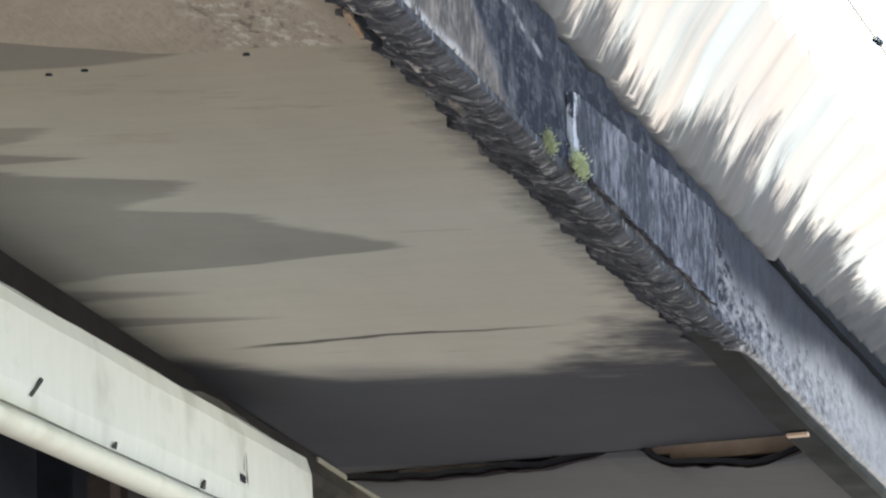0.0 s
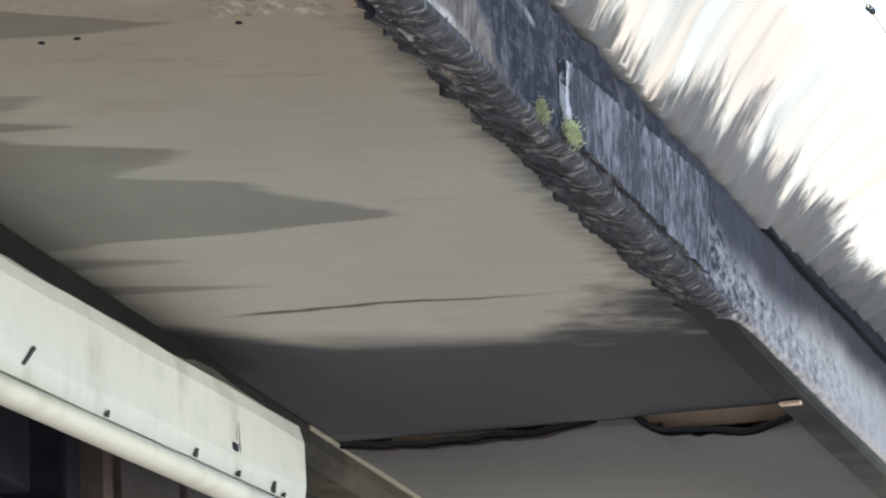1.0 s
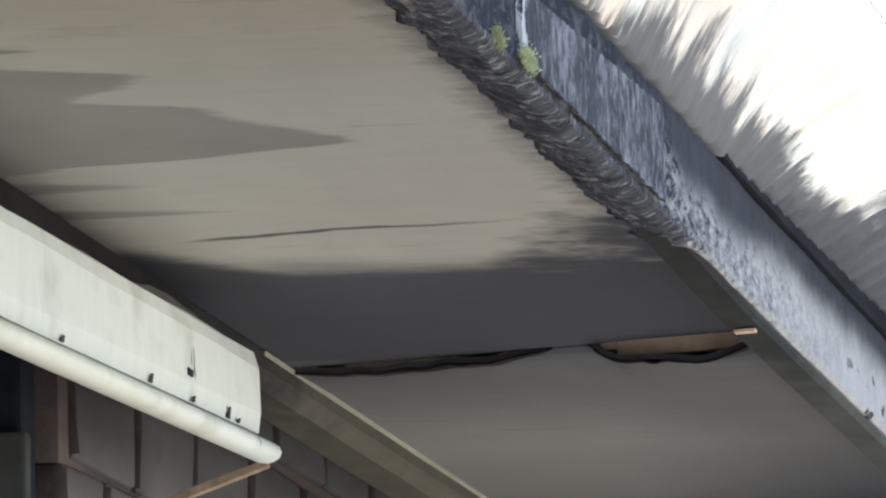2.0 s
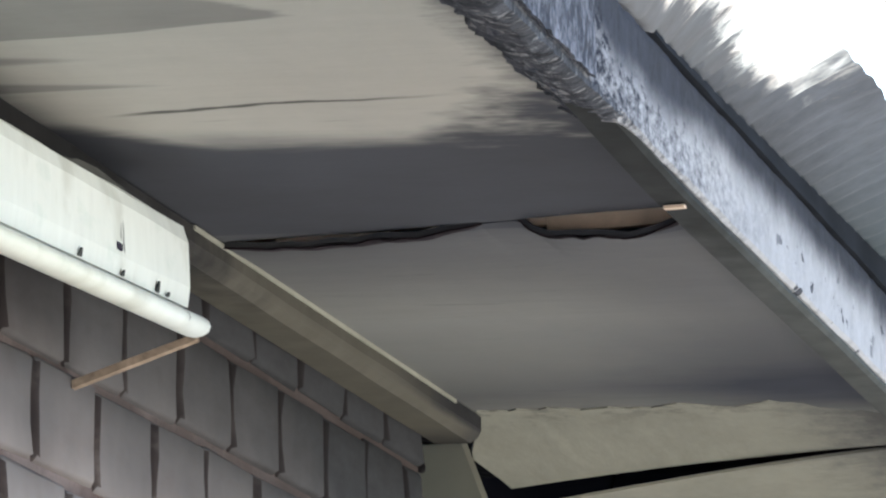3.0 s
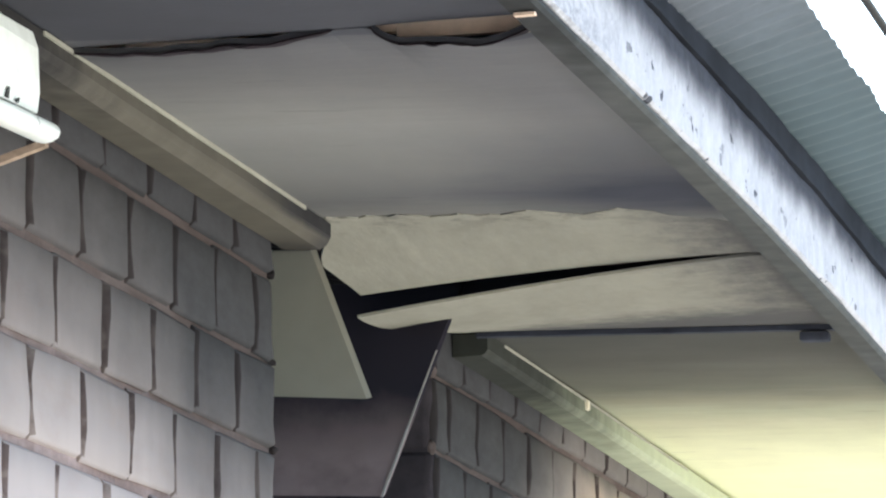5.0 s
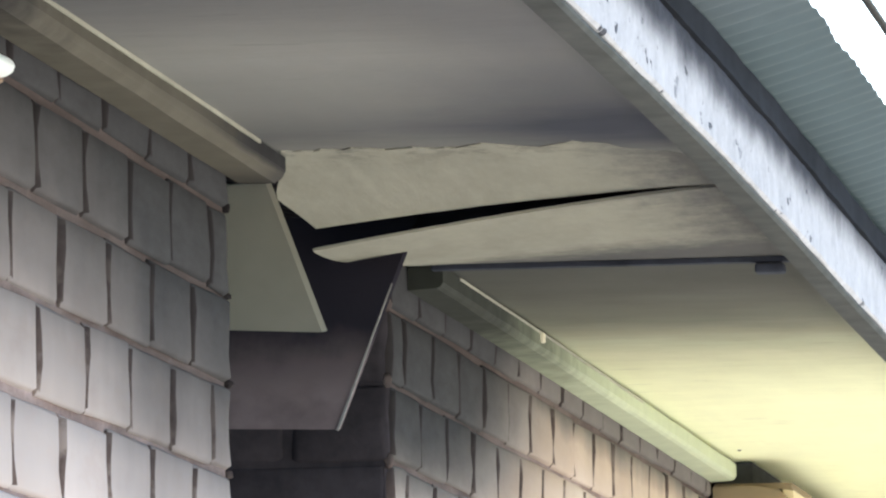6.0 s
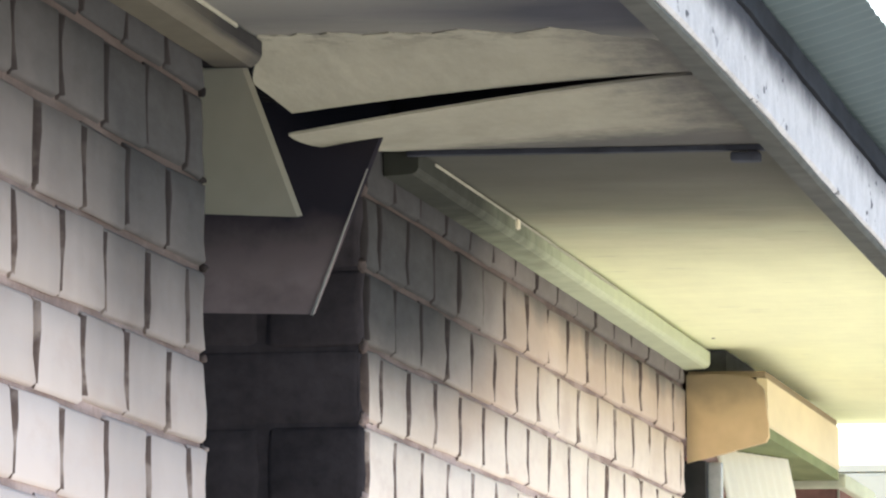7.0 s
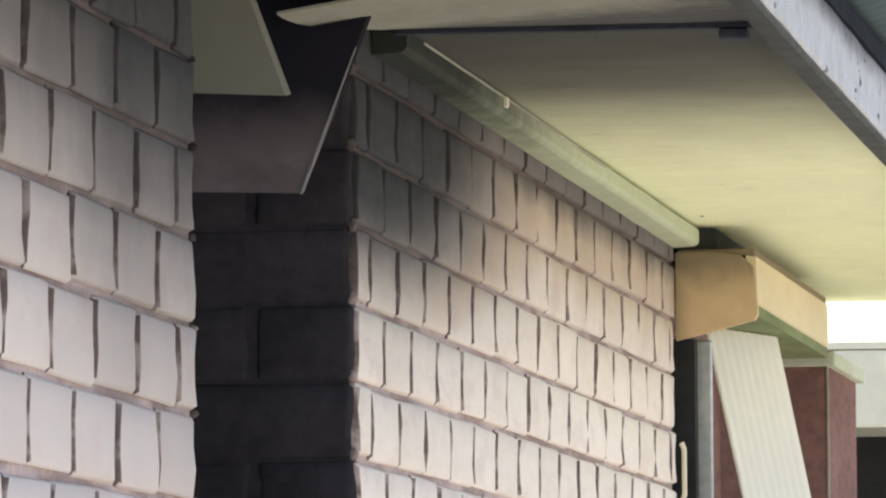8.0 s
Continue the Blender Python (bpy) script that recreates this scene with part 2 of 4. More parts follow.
def mat_fascia():
    n = Net("scorched_painted_timber")
    streak = n.noise(30.0, (1, 0.55, 0.5), detail=6, rough=0.7)
    grain = n.noise(85.0, (1, 0.45, 0.45), detail=6, rough=0.75)
    patch = n.noise(9.0, (1, 0.45, 1), detail=6, rough=0.65, shift=2.0)
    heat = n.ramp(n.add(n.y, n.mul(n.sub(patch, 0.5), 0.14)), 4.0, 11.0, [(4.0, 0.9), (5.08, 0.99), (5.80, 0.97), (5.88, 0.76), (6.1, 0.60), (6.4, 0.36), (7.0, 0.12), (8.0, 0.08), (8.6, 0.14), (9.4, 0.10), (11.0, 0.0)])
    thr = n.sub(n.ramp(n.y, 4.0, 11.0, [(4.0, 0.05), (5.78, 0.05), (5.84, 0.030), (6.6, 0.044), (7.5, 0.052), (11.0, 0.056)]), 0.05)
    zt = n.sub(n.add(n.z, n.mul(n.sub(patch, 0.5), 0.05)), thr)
    # dark upper band: soot and the roof overhang's shade, put into the colour
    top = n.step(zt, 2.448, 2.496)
    # before the cladding only a flaky strip along the lower edge keeps its paint
    near = n.step(n.y, 5.0, 4.90)
    zl = n.sub(2.4646, n.mul(n.sub(n.y, 4.78), 0.33))
    flaky = n.mul(near, n.step(n.sub(n.add(n.z, n.mul(n.sub(grain, 0.5), 0.03)), zl), 0.006, -0.010))
    # sunlit white of the lowest edge, painted over the flaky strip
    bare = n.mul(n.step(n.y, 4.80, 4.72), n.step(n.add(n.z, n.mul(n.sub(grain, 0.5), 0.020)), 2.429, 2.4235))
    bare = n.mul(bare, n.mul(n.step(streak, 0.40, 0.52), n.step(grain, 0.38, 0.50)))
    char = n.m("ADD", heat, n.mul(n.sub(n.mul(n.add(streak, grain), 0.5), 0.5), 1.7), clamp=True)
    gritty = n.noise(1.0, (80, 40, 130), detail=5, rough=0.7, shift=5.0)
    char = n.m("ADD", char, n.mul(n.mul(n.sub(gritty, 0.5), 2.4), n.mul(n.step(n.y, 5.76, 5.84), n.step(n.y, 7.0, 6.2, 0.10, 1.0))), clamp=True)
    fleck = n.step(n.noise(1.0, (80, 36, 120), detail=4, rough=0.7, shift=11.0), 0.50, 0.62)
    char = n.mul(char, n.sub(1.0, n.mul(fleck, n.step(n.y, 5.7, 5.9, 0.10, 0.50))))
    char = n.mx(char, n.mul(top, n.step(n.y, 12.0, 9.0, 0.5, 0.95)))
    char = n.mul(char, n.sub(1.0, n.mul(flaky, n.step(grain, 0.38, 0.62, 0.12, 0.62))))
    char = n.mul(char, n.sub(1.0, n.mul(bare, 0.92)))
    # pale line high on the board
    pale_line = n.m("ABSOLUTE", n.sub(n.z, n.sub(2.4847, n.mul(n.sub(n.y, 4.897), 0.076))))
    char = n.mul(char, n.sub(1.0, n.mul(n.mul(n.step(pale_line, 0.0035, 0.001), n.step(grain, 0.40, 0.55)), n.mul(n.step(n.y, 5.05, 5.02, 0.0, 0.5), n.step(n.y, 4.6, 4.85)))))
    spot = n.step(n.noise(60.0, (1, 0.25, 0.9), detail=4, shift=8.0), 0.60, 0.66)
    char = n.mx(char, n.mul(n.mul(spot, n.mul(n.step(patch, 0.48, 0.58), n.step(n.y, 6.5, 6.9))), 0.9))
    chips = n.mul(n.step(n.noise(1.0, (40, 16, 42), detail=4, shift=3.3), 0.59, 0.64), n.mul(n.mul(n.step(n.y, 6.85, 7.05), n.step(n.y, 7.9, 7.6)), n.step(n.z, 2.468, 2.455)))
    char = n.mx(char, n.mul(chips, 0.9))
    paint = n.mix(n.mul(flaky, n.sub(1.0, bare)), n.vary((0.61, 0.60, 0.615), grain, 0.76, 1.10), n.vary((0.42, 0.37, 0.32), grain, 0.6, 1.3))
    c = n.mix(char, paint, n.vary((0.024, 0.027, 0.038), grain, 0.6, 1.9))
    n.bump(streak, 0.8, 0.006)
    return n.done(c, 0.92, spec=0.05)


def mat_cladding():
    """Checked grey char with upright ash streaks."""
    n = Net("ashen_checked_char")
    streak = n.noise(1.0, (40, 48, 30), detail=6, rough=0.72)
    fine = n.noise(1.0, (120, 90, 70), detail=5, rough=0.7, shift=3.0)
    big = n.noise(9.0, detail=3, shift=5.0)
    ash = n.step(n.add(n.mul(n.add(streak, n.mul(fine, 0.7)), 0.588), n.mul(n.sub(big, 0.5), 0.35)), 0.43, 0.62)
    ash = n.mul(ash, n.step(n.y, 5.13, 5.30, 0.45, 1.0))
    # sunlit near end of the board, painted on as white flecks
    tip = n.mul(n.step(n.y, 5.158, 5.140), n.step(fine, 0.46, 0.56))
    c = n.mix(ash, n.vary((0.080, 0.085, 0.103), fine, 0.6, 1.5), n.vary((0.29, 0.295, 0.335), streak, 0.8, 1.2))
    c = n.mix(n.mul(tip, 0.9), c, (0.72, 0.73, 0.78))
    n.bump(n.add(streak, fine), 0.8, 0.006)
    return n.done(c, 0.9, spec=0.05)


def mat_roof():
    n = Net("heat_bleached_roof_sheet")
    fine = n.noise(1.0, (24, 30, 1), detail=7, rough=0.70)
    big = n.noise(3.0, detail=4)
    drift = n.noise(1.0, (6, 9, 1), detail=4, rough=0.6, shift=1.0)
    out = n.mn(n.mx(n.mul(n.sub(n.x, 0.468), 11.0), 0.0), 0.55)
    far = n.step(n.sub(n.add(n.y, n.add(n.mul(n.sub(fine, 0.5), 0.40), n.mul(n.sub(drift, 0.5), 0.5))), out), 6.10, 6.28)
    lim = n.ramp(n.y, 4.0, 7.0, [(4.0, 0.510), (4.95, 0.506), (5.15, 0.490), (5.3, 0.484), (5.62, 0.483), (5.72, 0.498), (6.3, 0.505)])
    inner = n.step(n.sub(n.add(n.x, n.add(n.mul(n.sub(fine, 0.5), 0.070), n.mul(n.sub(drift, 0.5), 0.045))), lim), 0.006, -0.009)
    soot = n.m("MAXIMUM", far, n.mul(inner, 0.92))
    lick = n.noise(1.0, (5, 11, 1), detail=5, rough=0.65, shift=6.0)
    soot = n.mx(soot, n.mul(n.step(lick, 0.50, 0.70, 0.0, 0.32), n.step(n.x, 0.55, 0.50, 0.25, 1.0)))
    tint = n.mix(n.step(n.y, 6.8, 8.5), n.vary((0.165, 0.178, 0.205), fine, 0.72, 1.28), n.vary((0.105, 0.14, 0.155), fine, 0.93, 1.07))
    hue = n.noise(1.0, (4, 8, 1), detail=3, shift=12.0)
    pale = n.mix(n.step(hue, 0.40, 0.62), (0.74, 0.74, 0.68), (0.80, 0.70, 0.60))
    c = n.mix(soot, n.vary(pale, big, 0.95, 1.03), tint)
    # dark of the roof space put into the colour inside the fascia line
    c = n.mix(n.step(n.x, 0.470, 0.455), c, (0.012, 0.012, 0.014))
    n.done(c, 0.6)
    tr = n.t.nodes.new("ShaderNodeBsdfTranslucent")
    n.t.links.new(c, tr.inputs[0])
    ms = n.t.nodes.new("ShaderNodeMixShader")
    n.t.links.new(n.mul(n.sub(1.0, soot), 0.30), ms.inputs[0])
    n.t.links.new(n.bsdf.outputs[0], ms.inputs[1])
    n.t.links.new(tr.outputs[0], ms.inputs[2])
    n.t.links.new(ms.outputs[0], n.out.inputs[0])
    return n.mat


def mat_white_box():
    n = Net("weathered_white_paint")
    a = n.noise(9.0, (1, 1, 1.2), detail=5)
    g = n.noise(50.0, (1, 1, 0.4), detail=5)
    c = n.vary((0.86, 0.89, 0.85), g, 0.96, 1.03)
    c = n.mix(n.step(a, 0.50, 0.70, 0, 0.36), c, (0.42, 0.42, 0.35))
    c = n.mix(n.step(n.noise(26.0, (1, 0.35, 1), detail=5, rough=0.7, shift=6.0), 0.56, 0.70, 0.0, 0.25), c, (0.62, 0.72, 0.66))
    c = n.mix(n.step(n.z, 2.315, 2.30, 0.0, 0.30), c, (0.80, 0.76, 0.52))
    c = n.mix(n.step(n.noise(34.0, (1, 1, 0.35), detail=3, shift=4.0), 0.70, 0.74), c, (0.06, 0.06, 0.06))
    n.bump(g, 0.15, 0.002)
    return n.done(c, 0.5)


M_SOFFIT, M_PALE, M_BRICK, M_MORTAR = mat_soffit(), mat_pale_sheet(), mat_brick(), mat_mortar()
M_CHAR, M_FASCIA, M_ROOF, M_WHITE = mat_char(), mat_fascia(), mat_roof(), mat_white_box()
M_CLADDING = mat_cladding()
M_BLACK = plain("sooted_interior", (0.052, 0.046, 0.066), 0.95)
M_CHARBRICK = plain("charred_brick", (0.036, 0.032, 0.036), 0.95, scale=60, lo=0.8, hi=1.25, bump=0.6)


def mat_trim(name, col, y_dark, y_clean, depth, lo=0.85, hi=1.1):
    n = Net(name)
    f = n.noise(25.0, (1, 0.6, 1), detail=5)
    k = n.step(n.add(n.y, n.mul(n.sub(f, 0.5), 0.5)), y_clean, y_dark, 0.0, depth)
    c = n.mix(k, n.vary(col, f, lo, hi), n.vary((0.018, 0.019, 0.020), f, 0.7, 1.4))
    n.bump(f, 0.3, 0.003)
    return n.done(c, 0.7)




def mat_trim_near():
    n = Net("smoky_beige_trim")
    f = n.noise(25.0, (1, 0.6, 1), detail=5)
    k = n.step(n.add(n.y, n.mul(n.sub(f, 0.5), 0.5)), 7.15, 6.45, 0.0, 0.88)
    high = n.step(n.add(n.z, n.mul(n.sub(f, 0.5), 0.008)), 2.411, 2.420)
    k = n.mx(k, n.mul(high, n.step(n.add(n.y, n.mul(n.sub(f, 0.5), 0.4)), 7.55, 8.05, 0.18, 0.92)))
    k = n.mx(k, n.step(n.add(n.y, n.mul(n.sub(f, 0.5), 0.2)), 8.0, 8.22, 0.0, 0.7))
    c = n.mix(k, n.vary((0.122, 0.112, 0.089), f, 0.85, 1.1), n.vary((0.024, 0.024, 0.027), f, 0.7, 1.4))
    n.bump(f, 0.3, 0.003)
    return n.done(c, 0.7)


M_TRIM_A = mat_trim_near()
M_GREEN = plain("pale_green_paint", (0.50, 0.52, 0.40), 0.6, scale=20)
M_TRIM_B = mat_trim("pale_green_trim", (0.50, 0.54, 0.38), 9.85, 11.5, 0.95, 0.92, 1.05)
M_SOOTWOOD = plain("sooted_timber", (0.072, 0.076, 0.074), 0.8, scale=40, lo=0.7, hi=1.3)
M_BLACKWOOD = plain("blackened_timber", (0.044, 0.048, 0.062), 0.85, scale=30, lo=0.7, hi=1.4)
M_UNDERSTRIP = mat_trim("sooty_shaded_underside", (0.088, 0.092, 0.088), 6.25, 7.2, 0.75, 0.75, 1.2)
M_SOOTBLACK = plain("soot_black_timber", (0.022, 0.025, 0.032), 0.9, scale=30, lo=0.7, hi=1.4)
M_LIP = plain("burnt_sheet_edge", (0.030, 0.024, 0.028), 0.9, scale=90, lo=0.6, hi=1.5)
# purple lifted to carry the glare over the dark gap
M_VOIDBLOCK = plain("void_blocker_purple", (0.13, 0.115, 0.155), 0.95, scale=20)
M_FLAKE = plain("grey_paint_flake", (0.15, 0.15, 0.14), 0.8, scale=60)
M_WOOD = plain("bare_pine", (0.78, 0.60, 0.46), 0.7, scale=45)


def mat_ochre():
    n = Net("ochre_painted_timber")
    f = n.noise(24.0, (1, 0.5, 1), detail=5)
    # darkens towards the top and close to the wall
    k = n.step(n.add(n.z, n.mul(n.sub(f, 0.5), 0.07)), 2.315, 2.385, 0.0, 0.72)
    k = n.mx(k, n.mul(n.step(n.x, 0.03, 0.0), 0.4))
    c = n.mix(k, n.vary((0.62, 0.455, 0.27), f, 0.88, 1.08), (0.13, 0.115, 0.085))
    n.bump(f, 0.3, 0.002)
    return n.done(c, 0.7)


M_YELLOW = mat_ochre()
M_CREAM = plain("cream_paint", (0.78, 0.72, 0.55), 0.5, scale=18, lo=0.92, hi=1.04)


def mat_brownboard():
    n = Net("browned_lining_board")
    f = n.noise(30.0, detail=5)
    # near black upward: soot plus the doorway void's dark put into the colour
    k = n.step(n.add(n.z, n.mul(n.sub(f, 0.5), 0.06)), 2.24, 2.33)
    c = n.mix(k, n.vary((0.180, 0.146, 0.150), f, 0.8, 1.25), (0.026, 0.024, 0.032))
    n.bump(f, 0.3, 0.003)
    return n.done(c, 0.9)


M_BROWNBOARD = mat_brownboard()
M_LINING = plain("dusty_lining_board", (0.27, 0.258, 0.212), 0.8, scale=16, lo=0.9, hi=1.06)


def mat_rib():
    n = Net("white_ribbed_plastic")
    f = n.noise(20.0, detail=5)
    c = n.vary((0.95, 0.90, 0.78), f, 0.97, 1.02)
    n.done(c, 0.4)
    tr = n.t.nodes.new("ShaderNodeBsdfTranslucent")
    n.t.links.new(c, tr.inputs[0])
    ms = n.t.nodes.new("ShaderNodeMixShader")
    ms.inputs[0].default_value = 0.20
    n.t.links.new(n.bsdf.outputs[0], ms.inputs[1])
    n.t.links.new(tr.outputs[0], ms.inputs[2])
    n.t.links.new(ms.outputs[0], n.out.inputs[0])
    return n.mat


M_RIB = mat_rib()
M_ALU = plain("dull_aluminium", (0.42, 0.43, 0.43), 0.4, 0.6, scale=60)
M_DARKFRAME = plain("dark_window_frame", (0.03, 0.03, 0.03), 0.5)
M_SCORCH = plain("scorched_blind", (0.085, 0.045, 0.04), 0.9, scale=50)
M_EDGE = plain("pale_core", (0.30, 0.29, 0.28), 0.9, scale=40)
M_PALESTRIP = plain("pale_edge_strip", (0.40, 0.39, 0.32), 0.7, scale=40)
M_UNDERGREEN = plain("dull_green_paint", (0.20, 0.23, 0.12), 0.7, scale=20)
M_TANCREAM = plain("tan_cream_paint", (0.74, 0.63, 0.42), 0.5, scale=18, lo=0.9, hi=1.05)
M_RED = plain("red_brown_brick", (0.25, 0.14, 0.122), 0.9, scale=50, lo=0.75, hi=1.2)


# upright joints: mortar and the shade in the recess, in one dark colour
def mat_perp():
    n = Net("perpend_mortar_and_shade")
    fine = n.noise(90.0, detail=5)
    c = n.mix(smoke_and_shade(n, n.noise(3.2, detail=4)), n.mix(n.step(n.noise(26.0, (1, 0.3, 1), detail=4, shift=5.0), 0.46, 0.62), n.vary((0.17, 0.125, 0.11), fine, 0.7, 1.25), (0.42, 0.34, 0.30)), (0.03, 0.027, 0.028))
    return n.done(c, 0.95)


M_PERP = mat_perp()
M_MOSS = plain("moss", (0.50, 0.54, 0.33), 0.95, scale=90, lo=0.5, hi=1.5)
M_ROPE = plain("frayed_cord", (0.40, 0.30, 0.22), 0.9, scale=120, lo=0.6, hi=1.3)
M_GROUND = plain("concrete_path", (0.52, 0.48, 0.41), 0.9, scale=8, lo=0.8, hi=1.1)


def mat_blister():
    n = Net("blistered_dun_paint")
    f = n.noise(1.0, (60, 26, 1), detail=6, rough=0.7)
    c = n.vary((0.37, 0.325, 0.27), n.noise(7.0, (1, 0.6, 1), detail=4, shift=3.0), 0.88, 1.08)
    c = n.vary(c, f, 0.9, 1.08)
    zone = n.mul(n.step(n.x, 0.335, 0.36), n.step(n.x, 0.425, 0.40))
    scab = n.noise(1.0, (120, 38, 1), detail=5, rough=0.7, shift=6.0)
    c = n.mix(n.mul(n.step(scab, 0.54, 0.60), n.mul(zone, 0.7)), c, (0.55, 0.53, 0.49))
    c = n.mix(n.mul(n.step(scab, 0.44, 0.38), n.mul(zone, 0.7)), c, (0.14, 0.13, 0.12))
    n.bump(n.add(f, n.mul(scab, zone)), 0.6, 0.004)
    return n.done(c, 0.85)


M_BARGE = mat_blister()


# ---- builders ----
def part(name, bm, material, parent=None, label="", smooth=False):
    me = bpy.data.meshes.new(name)
    bmesh.ops.recalc_face_normals(bm, faces=bm.faces)
    for f in bm.faces:
        f.smooth = smooth
    bm.to_mesh(me)
    bm.free()
    me.materials.append(material)
    ob = new(name, me)
    ob.parent = parent
    if label:
        ob["label"] = label
    return ob


def box_bm(x0, x1, y0, y1, z0, z1, bevel=0.0, cuts=0):
    bm = bmesh.new()
    bmesh.ops.create_cube(bm, size=1.0)
    bmesh.ops.scale(bm, vec=(x1 - x0, y1 - y0, z1 - z0), verts=bm.verts)
    bmesh.ops.translate(bm, vec=((x0 + x1) / 2, (y0 + y1) / 2, (z0 + z1) / 2), verts=bm.verts)
    if bevel:
        bmesh.ops.bevel(bm, geom=bm.edges[:], offset=bevel, segments=2, profile=0.6, affect="EDGES")
    return bm


def sheet_bm(nx, ny, fn, thick):
    """A thin sheet with thickness: fn(u, v) gives its lower face for u, v in 0..1."""
    bm = bmesh.new()
    low = [[bm.verts.new(fn(i / nx, j / ny)) for j in range(ny + 1)] for i in range(nx + 1)]
    up = [[bm.verts.new(low[i][j].co + Vector((0, 0, thick))) for j in range(ny + 1)] for i in range(nx + 1)]
    for i in range(nx):
        for j in range(ny):
            bm.faces.new((low[i][j], low[i][j + 1], low[i + 1][j + 1], low[i + 1][j]))
            bm.faces.new((up[i][j], up[i + 1][j], up[i + 1][j + 1], up[i][j + 1]))
    for j in range(ny):
        bm.faces.new((low[0][j], up[0][j], up[0][j + 1], low[0][j + 1]))
        bm.faces.new((low[nx][j], low[nx][j + 1], up[nx][j + 1], up[nx][j]))
    for i in range(nx):
        bm.faces.new((low[i][0], low[i + 1][0], up[i + 1][0], up[i][0]))
        bm.faces.new((low[i][ny], up[i][ny], up[i + 1][ny], low[i + 1][ny]))
    return bm


def run_bm(profile, y0, y1, steps=1, wob=None):
    """A closed profile of (x, z) carried along y; wob(i, y) shifts a profile point."""
    bm = bmesh.new()
    rings = []
    for s in range(steps + 1):
        y = y0 + (y1 - y0) * s / steps
        ring = []
        for i, (x, z) in enumerate(profile):
            dx, dz = wob(i, y) if wob else (0, 0)
            ring.append(bm.verts.new((x + dx, y, z + dz)))
        rings.append(ring)
    n = len(profile)
    for a, b in zip(rings, rings[1:]):
        for i in range(n):
            bm.faces.new((a[i], a[(i + 1) % n], b[(i + 1) % n], b[i]))
    bm.faces.new(rings[0])
    bm.faces.new(rings[-1][::-1])
    return bm


def board_bm(quad, thick):
    bm = bmesh.new()
    a = [bm.verts.new(q) for q in quad]
    b = [bm.verts.new(Vector(q) + Vector(thick)) for q in quad]
    bm.faces.new(a)
    bm.faces.new(b[::-1])
    for i in range(4):
        bm.faces.new((a[i], b[i], b[(i + 1) % 4], a[(i + 1) % 4]))
    return bm


def nz(x, y, z=0.0, s=1.0):
    return noise.noise(Vector((x * s, y * s, z * s)))


# ---- ground ----
g = bmesh.new()
vs = [g.verts.new(p) for p in ((-400, -400, 0), (400, -400, 0), (400, 400, 0), (-400, 400, 0))]
g.faces.new(vs)
tagged(part("ground", g, M_GROUND), "pale concrete ground beside the house", "ground", kind="structure")

# ---- soffit sheets ----
ZS, FX = 2.435, 0.447


def seam(x):
    """The burnt seam runs slightly askew."""
    return 6.775 - 0.36 * x


def first_joint(x):
    """Where the blistered sheet ends against the next one."""
    return min(4.705, 4.645 + 0.83 * (x - 0.226)) + 0.004 * nz(x, 2, 0, 40)


def soffit_near(u, v):
    x = u * FX
    y0 = first_joint(x) - 0.02
    y = y0 + v * (seam(x) - 0.006 - y0)
    return (x, y + 0.012 * nz(x, y, 1, 9) * (v > 0.99), ZS + 0.0015 * nz(x, y, 0, 3))


def lobe(x, a, b):
    t = (x - a) / (b - a)
    return math.sin(math.pi * t) ** 0.6 if 0 < t < 1 else 0.0


def soffit_mid(u, v):
    x = u * FX
    y = seam(x) - 0.005 + v * (8.18 - seam(x) + 0.005)
    sag = 0.021 * lobe(x, 0.305, 0.450) * (1 - 0.25 * lobe(x, 0.33, 0.39)) + 0.0065 * lobe(x, 0.03, 0.268) * (1 + 0.5 * nz(x, 0, 7, 30))
    ragged = (0.05 * nz(x, 3, 0, 12) + 0.03 * nz(x, 3, 0, 40) + 0.10 * max(0, (x - 0.34) / 0.1)) if v > 0.98 else 0
    return (x, y + ragged, ZS - 0.0008 - sag * math.exp(-(y - seam(x)) / 0.12) + 0.0015 * nz(x, y, 0, 3))


def soffit_front(u, v):
    x = u * FX
    y = 2.0 + v * (first_joint(x) - 2.0)
    return (x, y, ZS - 0.0065 + 0.0012 * nz(x, y, 0, 20))


def soffit_far(u, v):
    x, y = 0.0 + u * FX, 9.43 + v * (15.18 - 9.43)
    return (x, y, ZS + 0.002 * nz(x, y, 0, 1.5))


def eave_sheet(bm, material, label):
    return tagged(part("soffit_sheet", bm, material), label, "soffit sheet", "soffit sheets under the eave")


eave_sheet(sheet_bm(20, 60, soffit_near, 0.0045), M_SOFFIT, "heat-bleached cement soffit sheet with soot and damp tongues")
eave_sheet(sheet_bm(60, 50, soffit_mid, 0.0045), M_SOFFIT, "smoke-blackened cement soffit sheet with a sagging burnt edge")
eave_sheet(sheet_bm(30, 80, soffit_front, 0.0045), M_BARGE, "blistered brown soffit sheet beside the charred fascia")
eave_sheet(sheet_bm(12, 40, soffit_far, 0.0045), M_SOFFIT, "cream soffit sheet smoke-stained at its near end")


def torn_a(u, v):
    """Pale broken strip that has dropped at the wall side."""
    xl = 0.050 - 0.050 * min(1, v / 0.65) + 0.018 * max(0, (v - 0.65) / 0.35)
    x = xl + u * (0.447 - xl)
    y0 = 8.145 + 0.05 * nz(x, 5, 0, 22) + 0.02 * nz(x, 5, 0, 70) + 0.18 * max(0, (u - 0.75) / 0.25) ** 1.5
    return (x, y0 + v * (8.60 - y0), ZS - 0.001 - 0.034 * (1 - u) ** 1.6 * v ** 1.6)


